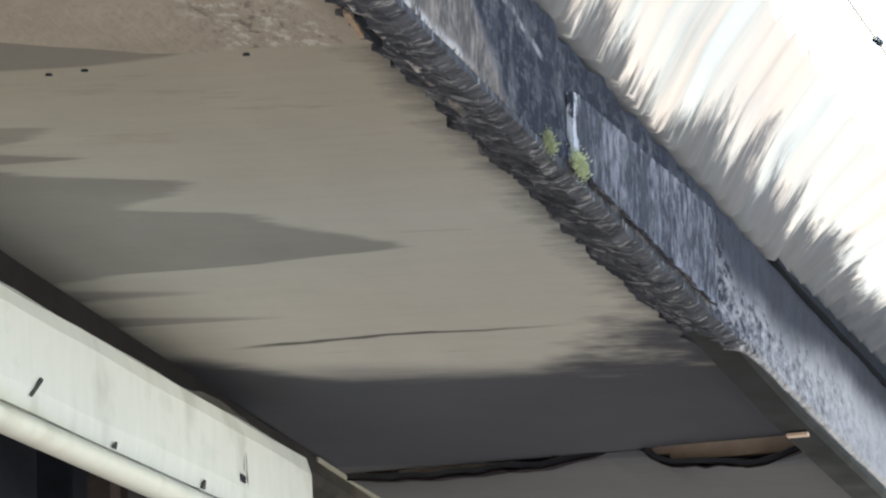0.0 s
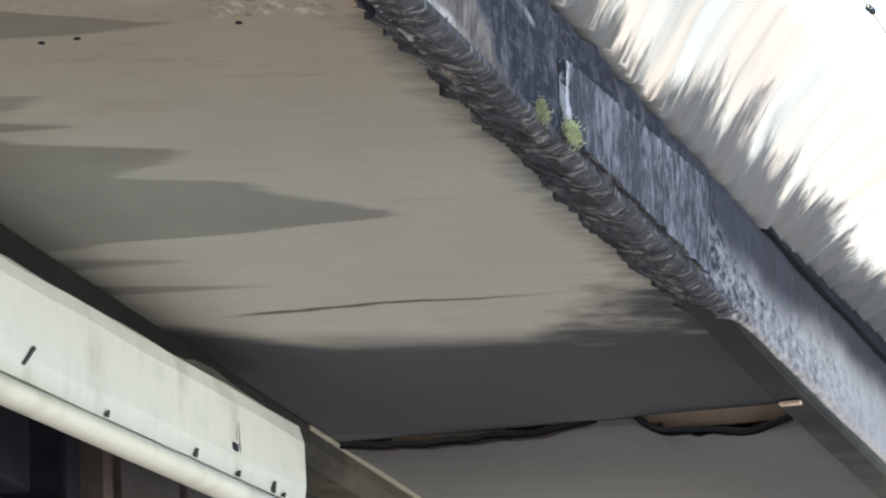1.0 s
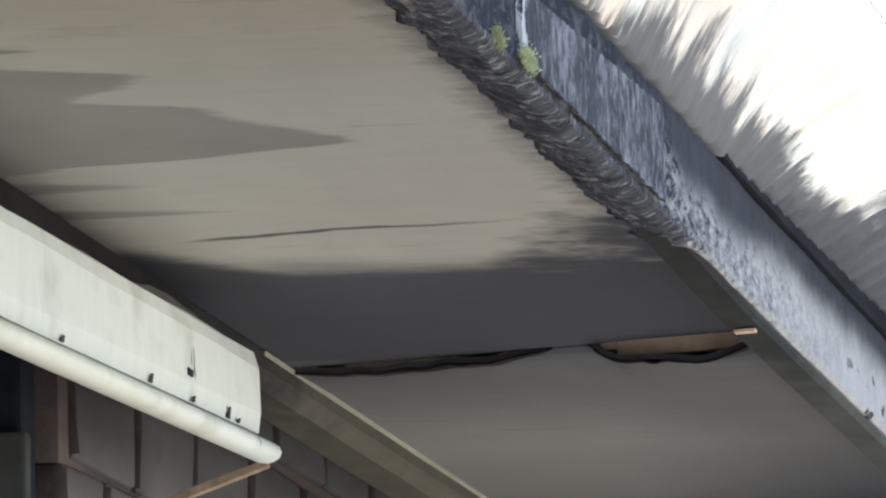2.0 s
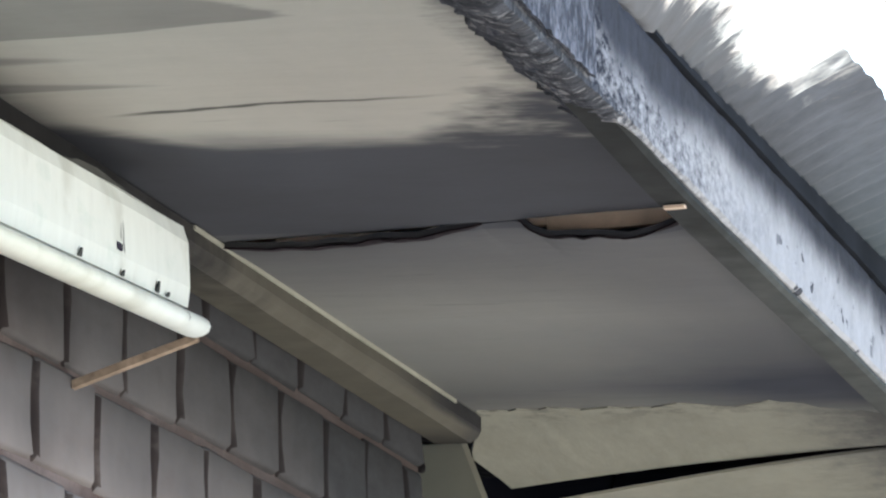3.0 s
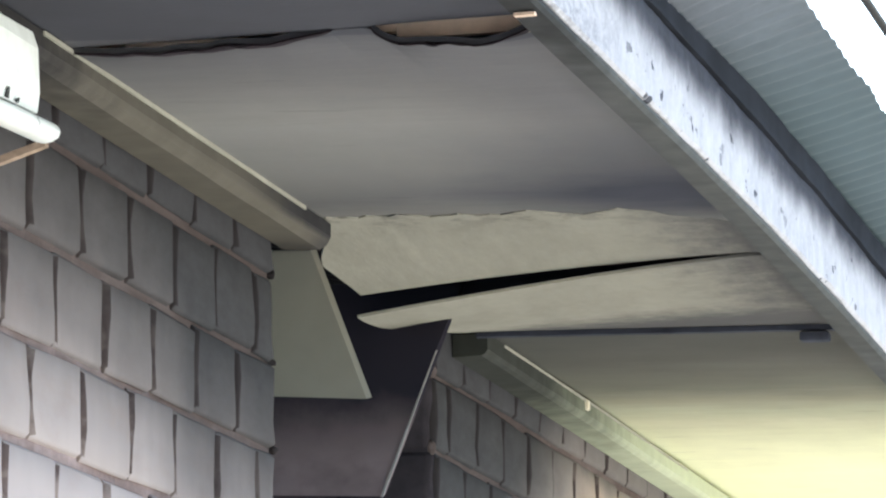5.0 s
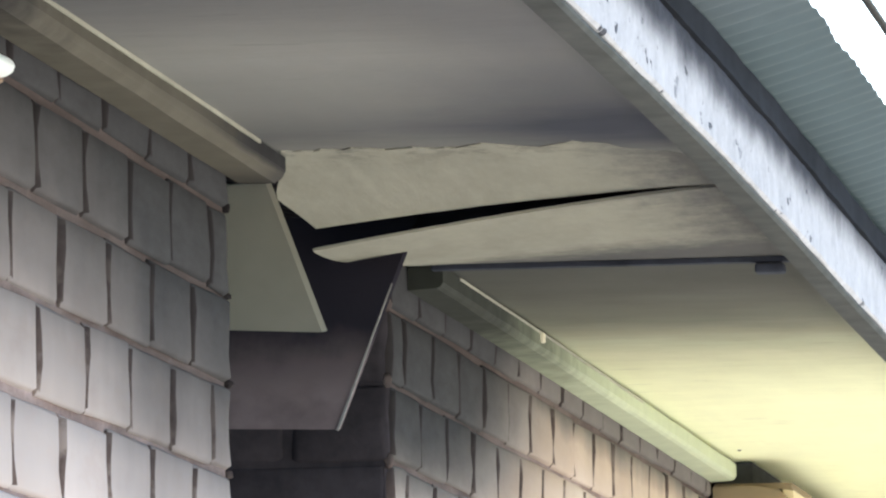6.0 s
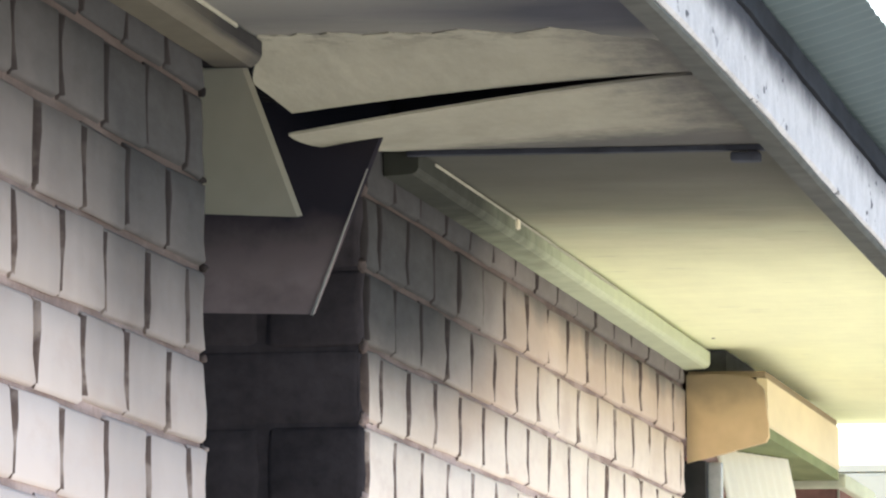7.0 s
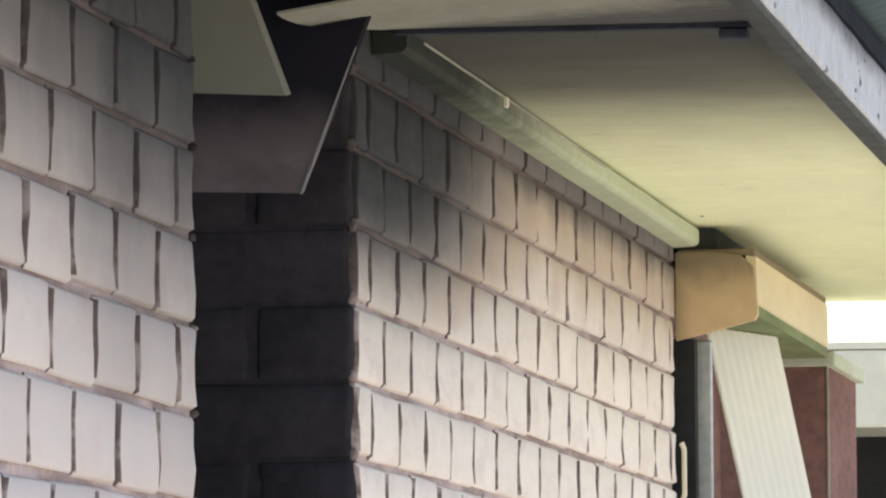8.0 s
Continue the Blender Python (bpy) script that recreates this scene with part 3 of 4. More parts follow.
def torn_b(u, v):
    xl = 0.012 - 0.014 * min(1, v * 4) + 0.055 * v ** 1.3
    x = xl + u * (0.447 - xl)
    y0 = 8.615 - 0.030 * u
    y = y0 + v * (9.425 - y0)
    up = 0.053 * (1 - u) ** 1.30 + 0.0015
    return (x, y, ZS - 0.002 - up * (1 - v ** (0.9 + 0.55 * (1 - u) ** 3)))


eave_sheet(sheet_bm(40, 12, torn_a, 0.0045), M_PALE, "pale torn soffit sheet hanging loose over the doorway")
eave_sheet(sheet_bm(24, 16, torn_b, 0.003), M_PALE, "pale cracked soffit sheet sagging at the doorway")

# nail heads in the sheets
def nail(cx, cy, cz, r, sheet):
    bm = bmesh.new()
    bmesh.ops.create_cone(bm, cap_ends=True, segments=10, radius1=r, radius2=r * 0.8, depth=0.0012)
    bmesh.ops.translate(bm, vec=(cx, cy, cz), verts=bm.verts)
    part("nail_head", bm, M_BLACKWOOD, sheet)


near_sheet, far_sheet = bpy.data.objects["soffit_sheet"], bpy.data.objects["soffit_sheet.003"]
for cx, cy in ((0.2228, 4.792), (0.2461, 4.7825), (0.3472, 4.7547)):
    nail(cx, cy, ZS - 0.001, 0.0022, near_sheet)
nail(0.066, 12.75, ZS - 0.001, 0.003, far_sheet)

# scorched splinter beside the fascia at the first joint; black strip paints the gap
for quad, mat in (([(0.4455, 4.56, 2.418), (0.4490, 4.56, 2.418), (0.4435, 4.66, 2.418), (0.4405, 4.66, 2.418)], M_SOOTBLACK), ([(0.4385, 4.56, 2.420), (0.4425, 4.56, 2.420), (0.4365, 4.64, 2.420), (0.4340, 4.64, 2.420)], M_ROPE)):
    tagged(part("splinter", board_bm(quad, (0, 0, 0.003)), mat), "thin strip along the soffit edge, a scorched splinter beside a dark gap", "splinter", "splinters at the soffit edge")

# added blocker over the torn sheets keeps the roof space in the gap dark
tagged(part("void_blocker", box_bm(0.0, 0.43, 8.2, 9.4, 2.450, 2.465), M_VOIDBLOCK), "added dark blocker in the roof space above the doorway", "board")

# charred cover strip at the far joint
strip = new("cover_strip")
tagged(strip, "charred cover strip across the soffit joint", "cover strip")
part("batten", box_bm(0.03, 0.446, 9.42, 9.44, 2.4265, 2.4325, 0.001), M_BLACKWOOD, strip)
part("block", box_bm(0.395, 0.428, 9.415, 9.445, 2.414, 2.4245, 0.003), M_BLACKWOOD, strip, "charred lump on the strip")

# exposed timber above the sagging seam
batten = new("ceiling_batten")
tagged(batten, "bare pine batten showing through the burnt seam", "batten")


def skew_block(x0, x1, y0, y1, z0, z1):
    bm = box_bm(x0, x1, y0, y1, z0, z1)
    for v in bm.verts:
        v.co.y += seam(v.co.x)
    return bm


part("board", skew_block(0.002, 0.446, 0.012, 0.05, 2.4405, 2.48), M_WOOD, batten)
part("packer", skew_block(0.324, 0.440, 0.014, 0.03, 2.4255, 2.4402), M_WOOD, batten)
part("packer", skew_block(0.309, 0.3235, 0.014, 0.03, 2.4318, 2.4402), M_WOOD, batten)
part("packer", skew_block(0.450, 0.467, -0.200, -0.186, 2.4092, 2.4114), M_WOOD, batten)
part("packer", skew_block(0.09, 0.19, 0.014, 0.03, 2.4330, 2.4402), M_WOOD, batten)


def lip_bm(a, b, depth):
    """Burnt black rim of the sagging sheet between x = a and b."""
    def fn(u, v):
        x = a + u * (b - a)
        k = lobe(x, a, b) * (0.7 + 0.7 * abs(nz(x, 0, 3, 38)))
        p = soffit_mid(x / FX, v * depth * k / (8.18 - seam(x)))
        return (x, p[1] - 0.003, p[2] - 0.0012 - 0.003 * k * (1 - v) * (0.6 + nz(x, v, 0, 60)))
    return sheet_bm(70, 6, fn, 0.0016)


for a, b, depth in ((0.045, 0.272, 0.055), (0.303, 0.447, 0.075)):
    tagged(part("burnt_lip", lip_bm(a, b, depth), M_LIP), "curled black burnt lip along the soffit seam", "burnt edge", "burnt lips of the soffit seam")


# ---- fascia ----
def fascia_wob(i, y):
    hot = max(0.0, 1 - abs(y - 5.3) / 1.0)
    d = 0.0012 * nz(i * 3.1, y, 0, 6) + 0.0008 * nz(i * 3.1, y, 0, 30) + hot * 0.006 * nz(i * 1.7, y, 3, 22)
    sag = 0.010 * math.exp(-((y - 8.1) / 1.3) ** 2) - 0.012 * max(0, (y - 9) / 2.0) * (y < 14)
    return (d * 0.6, d + sag * 0.7)


fascia = new("fascia_board")
tagged(fascia, "scorched timber fascia board with flaking pale paint", "fascia")
prof = [(0.447, 2.419), (0.474, 2.419), (0.477, 2.422), (0.477, 2.445), (0.477, 2.470), (0.477, 2.495), (0.475, 2.502), (0.447, 2.502)]
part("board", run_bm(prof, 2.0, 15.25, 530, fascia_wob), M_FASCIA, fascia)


def crust(u, v):
    y = 3.6 + v * 2.75
    x = 0.433 + u * 0.0435
    k = min(1, max(0, (6.35 - y) / 0.6))
    slant = y + 0.25 * x
    ridge = 1 - min(1, abs(nz(x * 0.35, slant, 0, 60)) * 2.4)
    strand = 1 - min(1, abs(nz(x * 0.30, slant, 8, 150)) * 2.2)
    h = (0.0030 * ridge * (0.3 + abs(nz(x, y, 4, 14)) * 1.6) + 0.0020 * strand) * (1 - 0.6 * u ** 2) + 0.0010 * nz(x, y, 2, 130)
    e = 0.012 * nz(0.3 * x, slant, 9, 46) + 0.010 * nz(0, slant, 5, 120)
    rim = 0.0160 * (1 - u) ** 1.5 + 0.004 * max(0.0, (u - 0.8) / 0.2)
    return (x + e * max(0.0, 1 - u / 0.5), y, 2.4165 - 0.0025 * k + rim - h * (0.4 + k) * min(1, (6.35 - y) / 0.3) + (1 - k) * 0.009)


part("char_crust", sheet_bm(14, 1100, crust, 0.006), M_CHAR, fascia, "black cracked char along the lower edge")
# extra strip that darkens the board's underside, soot and shade in its colour
part("lower_bead", run_bm([(0.446, 2.4115), (0.470, 2.4115), (0.473, 2.4145), (0.473, 2.4185), (0.446, 2.4185)], 5.7, 15.25, 120, lambda i, y: (0.0008 * nz(i, y, 0, 3), 0.004 * max(0, (6.35 - y) / 0.25) + 0.7 * (0.010 * math.exp(-((y - 8.1) / 1.3) ** 2) - 0.012 * max(0, (y - 9) / 2.0) * (y < 14)))), M_UNDERSTRIP, fascia, "added dark strip for the sooty, shaded underside of the board")


def upper_wob(i, y):
    """The board above the fascia shows more and more of its face further on."""
    k = min(1.0, max(0.0, (y - 6.2) / 1.8))
    return (fascia_wob(0, y)[0], fascia_wob(0, y)[1] - (0.023 * (1 - k) if i in (2, 3) else 0.0))


part("upper_board", run_bm([(0.452, 2.5045), (0.479, 2.5045), (0.479, 2.531), (0.452, 2.531)], 6.15, 15.2, 120, upper_wob), M_SOOTBLACK, fascia, "charred board above the fascia")


def cladding_piece():
    """A thin checked board nailed over the fascia, ragged above and below."""
    bm = bmesh.new()
    rings = []
    n = 90
    for s in range(n + 1):
        y = 5.130 + 0.662 * s / n
        top = 2.4677 + 0.022 * s / n + 0.0016 * nz(y, 1, 0, 45)
        low = 2.4235 + 0.0025 * nz(y, 4, 0, 38)
        cols = [low + (top - low) * k / 10 for k in range(11)]
        face = [(0.4815 + 0.0016 * nz(y * 2.2, z, 0, 55) + 0.0008 * nz(y, z, 6, 120), y, z) for z in cols]
        rings.append([bm.verts.new(p) for p in [(0.4772, y, low + 0.002)] + face + [(0.4772, y, top - 0.001)]])
    m = len(rings[0])
    for a, b in zip(rings, rings[1:]):
        for i in range(m):
            bm.faces.new((a[i], a[(i + 1) % m], b[(i + 1) % m], b[i]))
    bm.faces.new(rings[0])
    bm.faces.new(rings[-1][::-1])
    return bm


part("cladding", cladding_piece(), M_CLADDING, fascia, "ash-grey checked cover board over the fascia")

# moss tufts caught on the charred edge
def tuft(cx, cy, cz, r, seed):
    rnd = random.Random(seed)
    bm = bmesh.new()
    for k in range(900):
        base = Vector((cx + rnd.gauss(0, 0.10) * r, cy + rnd.gauss(0, 1.3) * r, cz + rnd.gauss(0, 0.32) * r))
        way = Vector((rnd.uniform(0.1, 0.9), rnd.uniform(-1.6, 0.6), rnd.uniform(-0.35, 0.8))).normalized() * rnd.uniform(0.12, 0.34) * r
        side = Vector((rnd.uniform(-1, 1), rnd.uniform(-1, 1), rnd.uniform(-1, 1))).cross(way).normalized() * rnd.uniform(0.03, 0.07) * r
        up = way.cross(side).normalized() * 0.05 * r
        q = [bm.verts.new(base + o) for o in (side, -side, up, way)]
        for f in ((0, 1, 2), (0, 3, 1), (1, 3, 2), (2, 3, 0)):
            bm.faces.new([q[i] for i in f])
    bmesh.ops.recalc_face_normals(bm, faces=bm.faces)
    return tagged(part("moss_tuft", bm, M_MOSS), "small green moss tuft on the charred edge", "moss", "moss tufts on the fascia")


tuft(0.4820, 5.148, 2.4235, 0.0105, 1)
tuft(0.4770, 5.055, 2.4235, 0.0095, 2)
tuft(0.470, 4.840, 2.4225, 0.009, 3)

# ---- corrugated roof over the eave ----
def roof_sheet(y0, y1):
    bm = bmesh.new()
    n = int((y1 - y0) / 0.076 * 8)
    xs = (0.567, 0.52, 0.478, 0.44, 0.2, -0.6, -3.0)
    zs = (2.567, 2.553, 2.541, 2.546, 2.60, 2.75, 3.2)
    rows = []
    for j in range(n + 1):
        y = y0 + (y1 - y0) * j / n
        g = min(1.0, max(0.0, (6.5 - y) / 0.6))
        g = g * g * (3 - 2 * g)  # the edge curls up where the fire was hottest
        curl = {0: (-0.027 * g, 0.042 * g), 1: (-0.013 * g, 0.022 * g)}
        low = min(1.0, max(0.0, (8.0 - y) / 1.9))
        drop = {2: -0.033 * low, 3: -0.030 * low, 1: -0.012 * low}
        w = 0.0038 * math.sin(2 * math.pi * y / 0.076 + 0.5 * nz(y, 7, 0, 3) * g)
        rows.append([bm.verts.new((x + curl.get(k, (0, 0))[0] + ((0.004 * nz(y, 0, 0, 5) + g * 0.004 * nz(y, 3, 0, 40)) if k == 0 else 0), y, zs[k] + drop.get(k, 0.0) + curl.get(k, (0, 0))[1] + w * (0.35 + 1.0 * g if k == 0 else 1.0))) for k, x in enumerate(xs)])
    for a, b in zip(rows, rows[1:]):
        for k in range(len(xs) - 1):
            bm.faces.new((a[k], b[k], b[k + 1], a[k + 1]))
    return part("roof_sheet", bm, M_ROOF, None, smooth=True)


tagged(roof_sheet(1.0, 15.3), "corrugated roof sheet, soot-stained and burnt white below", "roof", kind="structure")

# thin cable strung beyond the roof edge
def tube(name, pts, r, material, parent=None, label=""):
    cu = bpy.data.curves.new(name, "CURVE")
    cu.dimensions, cu.bevel_depth, cu.bevel_resolution = "3D", r, 3
    sp = cu.splines.new("POLY")
    sp.points.add(len(pts) - 1)
    for p, q in zip(sp.points, pts):
        p.co = (*q, 1)
    ob = new(name, cu)
    dg = bpy.context.evaluated_depsgraph_get()
    me = bpy.data.meshes.new_from_object(ob.evaluated_get(dg))
    bpy.data.objects.remove(ob)
    me.materials.clear()
    me.materials.append(material)
    ob = new(name, me)
    ob.parent = parent
    if label:
        ob["label"] = label
    return ob


cable = new("cable")
tagged(cable, "thin dark cable strung along the roof edge, bleached where burnt", "cable")
tube("sheath", [(0.634, y, 2.548) for y in (6.42, 9.0, 12.0, 15.0)], 0.004, M_DARKFRAME, cable)
tube("bare_wire", [(0.634, y, 2.548) for y in (2.0, 4.0, 6.43)], 0.0009, M_RIB, cable, "bare bright wire where the sheath burnt away")
tube("sheath_scrap", [(0.634, 5.455, 2.5475), (0.6345, 5.475, 2.5485)], 0.0024, M_DARKFRAME, cable, "scrap of burnt sheath left on the wire")
tagged(tube("cable_post", [(0.634, 15.0, 0.0), (0.634, 15.0, 2.55)], 0.012, M_DARKFRAME), "dark slim post that carries the cable", "post")

# ---- trims where soffit meets wall ----
trimA = new("eave_trim")
tagged(trimA, "smoky beige timber moulding between wall and soffit", "trim")
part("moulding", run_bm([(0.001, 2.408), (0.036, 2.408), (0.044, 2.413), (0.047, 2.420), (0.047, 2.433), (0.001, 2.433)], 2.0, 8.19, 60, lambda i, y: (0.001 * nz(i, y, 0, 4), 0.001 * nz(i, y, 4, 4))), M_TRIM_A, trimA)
# edge highlight modelled as an extra pale strip
part("edge_bead", run_bm([(0.0465, 2.4298), (0.0486, 2.4298), (0.0486, 2.4335), (0.0465, 2.4335)], 6.62, 8.02, 20), M_PALESTRIP, trimA, "thin pale strip added for the highlight along the top edge")
trimB = new("eave_trim")
tagged(trimB, "pale green plastic moulding between wall and soffit", "trim")
part("moulding", run_bm([(0.001, 2.4062), (0.033, 2.4080), (0.038, 2.4105), (0.0405, 2.4150), (0.0405, 2.4325), (0.001, 2.4325)], 9.445, 12.97, 40, lambda i, y: (0.001 * nz(i, y, 0, 4), -0.006 * max(0, (y - 10.5) / 2.5) + 0.001 * nz(i, y, 4, 4))), M_TRIM_B, trimB)
# light line on this trim's edge, again an added pale strip
part("edge_bead", run_bm([(0.0400, 2.4295), (0.0415, 2.4295), (0.0415, 2.4325), (0.0400, 2.4325)], 9.6, 11.6, 20, lambda i, y: (0.0, -0.006 * max(0, (y - 10.5) / 2.5))), M_PALESTRIP, trimB, "thin pale strip added for the highlight along the top edge")
part("joiner", box_bm(0.038, 0.0445, 10.39, 10.412, 2.419, 2.4315, 0.002), M_CREAM, trimB, "pale joiner clip")

# ---- white pelmet box over the near window ----
pel = new("window_pelmet")
tagged(pel, "white painted window pelmet box with a rounded bottom bead", "pelmet")
dz = lambda y: (y - 6.3) * 0.014
db = lambda y: (y - 6.3) * 0.027
front = part("front_board", run_bm([(0.086, 2.330), (0.100, 2.330), (0.102, 2.345), (0.101, 2.380), (0.097, 2.392), (0.088, 2.398)], 2.5, 6.30, 50, lambda i, y: (0.0, (dz(y) if i > 2 else db(y)) + 0.0015 * nz(i, y, 0, 5))), M_WHITE, pel)
part("bottom_edge", board_bm([(0.001, 6.345, 2.276), (0.098, 6.345, 2.3105), (0.098, 6.345, 2.316), (0.001, 6.345, 2.2825)], (0, 0.014, 0)), M_ROPE, pel, "raw timber edge under the open end")
# black board puts the hollow box's inner shade into its colour
part("top_board", box_bm(0.004, 0.086, 2.5, 6.275, 2.372, 2.384), M_BLACK, pel)
bead = [(0.099 + 0.0125 * math.cos(a), 2.3185 + 0.0085 * math.sin(a)) for a in [i * math.pi / 6 for i in range(12)]]
part("groove", run_bm([(0.080, 2.324), (0.096, 2.324), (0.096, 2.3305), (0.080, 2.3305)], 2.5, 6.295, 30, lambda i, y: (0.0, db(y))), M_SOOTWOOD, pel, "dark groove above the bead")
part("bead", run_bm(bead, 2.5, 6.335, 30, lambda i, y: (0.0, db(y))), M_WHITE, pel, "rounded bead along the bottom", smooth=True)


def flake(u, v):
    y = 5.82 + v * 0.49
    h = (0.022 + 0.004 * nz(v, 0, 2, 9)) * math.sin(math.pi * v) ** 0.7
    return (0.088 - 0.012 * u, y, 2.388 + dz(y) + h * u)


part("paint_flake", sheet_bm(6, 20, flake, 0.001), M_FLAKE, pel, "grey curled paint flake along the top")
part("nail_hole", box_bm(0.1005, 0.1032, 6.004, 6.022, 2.3405, 2.3460, 0.0008), M_BLACK, front)
part("crack", board_bm([(0.1022, 5.285, 2.312), (0.1022, 5.291, 2.312), (0.1025, 5.325, 2.327), (0.1025, 5.318, 2.328)], (0.0008, 0, 0)), M_SOOTWOOD, front, "dark crack in the paint")
for yy, hh in ((5.55, 0.004), (5.86, 0.006), (6.02, 0.004), (6.16, 0.008), (6.20, 0.003)):
    part("drip", board_bm([(0.1008, yy, 2.331 + db(yy)), (0.1008, yy + 0.012, 2.331 + db(yy)), (0.1024, yy + 0.008, 2.331 + db(yy) + hh), (0.1024, yy + 0.004, 2.331 + db(yy) + hh)], (0.0012, 0, 0)), M_SOOTWOOD, front)

# ---- lining boards hanging in the doorway ----
tagged(part("lining_board", board_bm([(-0.14, 8.32, 2.420), (0.008, 8.32, 2.420), (0.071, 8.26, 2.266), (-0.14, 8.26, 2.276)], (0.0045, 0.006, 0.002)), M_LINING), "dusty pale lining board hanging from the door head", "lining board", "lining boards in the doorway")
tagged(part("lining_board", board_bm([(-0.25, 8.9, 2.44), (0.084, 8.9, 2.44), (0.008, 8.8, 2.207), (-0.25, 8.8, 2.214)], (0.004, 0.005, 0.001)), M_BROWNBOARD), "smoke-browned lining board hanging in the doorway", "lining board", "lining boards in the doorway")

edge = board_bm([(0.059, 8.867, 2.365), (0.0605, 8.867, 2.365), (0.0108, 8.797, 2.206), (0.008, 8.797, 2.206)], (0, 0.003, 0))
part("broken_edge", edge, M_EDGE, bpy.data.objects["lining_board.001"], "pale broken edge of the board")

# ---- far window under the ochre pelmet ----
fp = new("window_pelmet")
tagged(fp, "ochre painted timber pelmet over the far window", "pelmet")
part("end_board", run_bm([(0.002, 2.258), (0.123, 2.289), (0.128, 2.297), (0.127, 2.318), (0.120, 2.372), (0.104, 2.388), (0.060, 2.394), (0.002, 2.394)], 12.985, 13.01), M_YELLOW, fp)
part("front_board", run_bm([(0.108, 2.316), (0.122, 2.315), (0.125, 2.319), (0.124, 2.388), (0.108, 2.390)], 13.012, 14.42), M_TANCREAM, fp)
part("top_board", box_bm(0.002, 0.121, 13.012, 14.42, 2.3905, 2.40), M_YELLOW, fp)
# filler added to close the gap, dark to stand for the shading there
part("shade_filler", box_bm(0.002, 0.060, 13.03, 15.0, 2.4005, 2.4335), M_SOOTWOOD, fp, "added dark filler for the shading above the pelmet")
part("bottom_board", box_bm(0.002, 0.123, 13.012, 14.42, 2.298, 2.3145), M_UNDERGREEN, fp)

w2 = new("window_far")
tagged(w2, "dark framed window with aluminium jamb", "window", kind="structure")
part("jamb", box_bm(-0.10, 0.029, 13.0, 13.045, 0.9, 2.262), M_DARKFRAME, w2)
part("frame", box_bm(-0.02, 0.050, 13.05, 13.07, 0.9, 2.262, 0.003), M_ALU, w2)
part("lintel", box_bm(-0.11, -0.004, 12.99, 14.9, 2.30, 2.434), M_MORTAR, w2)
part("pane", box_bm(-0.07, -0.06, 13.16, 14.40, 0.9, 2.30), M_RED, w2)

def rib(u, v):
    z = 2.296 - v * 0.60
    return (0.020 + u * 0.082 - 0.006 * v * u + v * 0.135 + 0.0026 * math.sin(u * 2 * math.pi * 9), 13.3 + 0.35 * u - 0.12 * v, z)


def ribbed():
    bm = bmesh.new()
    n = 72
    rows = [[Vector(rib(i / n, j)) for i in range(n + 1)] for j in (0, 1)]
    f = [[bm.verts.new(p) for p in r] for r in rows]
    b = [[bm.verts.new(p + Vector((-0.003, 0.001, 0))) for p in r] for r in rows]
    for i in range(n):
        bm.faces.new((f[0][i], f[0][i + 1], f[1][i + 1], f[1][i]))
        bm.faces.new((b[0][i + 1], b[0][i], b[1][i], b[1][i + 1]))
    return bm


tagged(part("ribbed_sheet", ribbed(), M_RIB), "white ribbed shutter sheet hanging under the far pelmet", "ribbed sheet")
pier = new("brick_pier")
tagged(pier, "red-brown brick pier beyond the far window", "pier")
part("pier_body", box_bm(-0.11, 0.120, 14.45, 15.1, 0, 2.30, 0.004), M_RED, pier)
part("corner_strip", box_bm(0.1185, 0.1225, 14.447, 14.452, 0.01, 2.284, 0.001), M_PALESTRIP, pier, "thin pale strip along the corner")
part("capping", box_bm(-0.11, 0.135, 14.43, 15.12, 2.285, 2.31, 0.004), M_GREEN, pier)

# far house seen past the eave
fh = new("far_house")
tagged(fh, "distant cream house with a dark opening", "house")
# the opening's shade is this wall's near-black colour
part("wall", box_bm(-6.0, 3.0, 22.3, 22.6, 0, 2.47), M_DARKFRAME, fh, "wall coloured near black for the deep shade of the opening")
part("eave", box_bm(-6.0, 3.2, 21.7, 22.6, 2.47, 2.67, 0.01), M_CREAM, fh, "cream fascia")
part("roof", run_bm([(-6.0, 2.672), (3.2, 2.672), (3.2, 2.69), (-6.0, 2.69)], 21.7, 24.0), M_CREAM, fh)

# ---- doorway reveal and dark room ----
room = new("room")
tagged(room, "burnt-out black room behind the doorway", "room", kind="structure")
part("back_wall", box_bm(-3.2, -3.1, 3.0, 13.0, 0, 2.6), M_BLACK, room)
part("floor_slab", box_bm(-3.1, -0.12, 3.0, 13.0, 0.004, 0.05), M_BLACK, room)
part("side_wall", box_bm(-3.1, -0.28, 9.6, 9.7, 0.05, 2.6), M_BLACK, room)
part("side_wall", box_bm(-3.1, -0.28, 3.0, 3.1, 0.05, 2.6), M_BLACK, room)

tagged(part("wall_side", box_bm(-3.2, -0.115, 1.9, 2.0, 0, 2.44), M_MORTAR), "plain end wall of the house", "wall", kind="structure")
tagged(part("wall_side", box_bm(-3.2, -0.27, 15.0, 15.1, 0, 2.44), M_MORTAR), "plain end wall of the house", "wall", kind="structure")

# ---- brick walls ----
BL, BH, JT = 0.230, 0.0785, 0.011
Z0 = 2.205


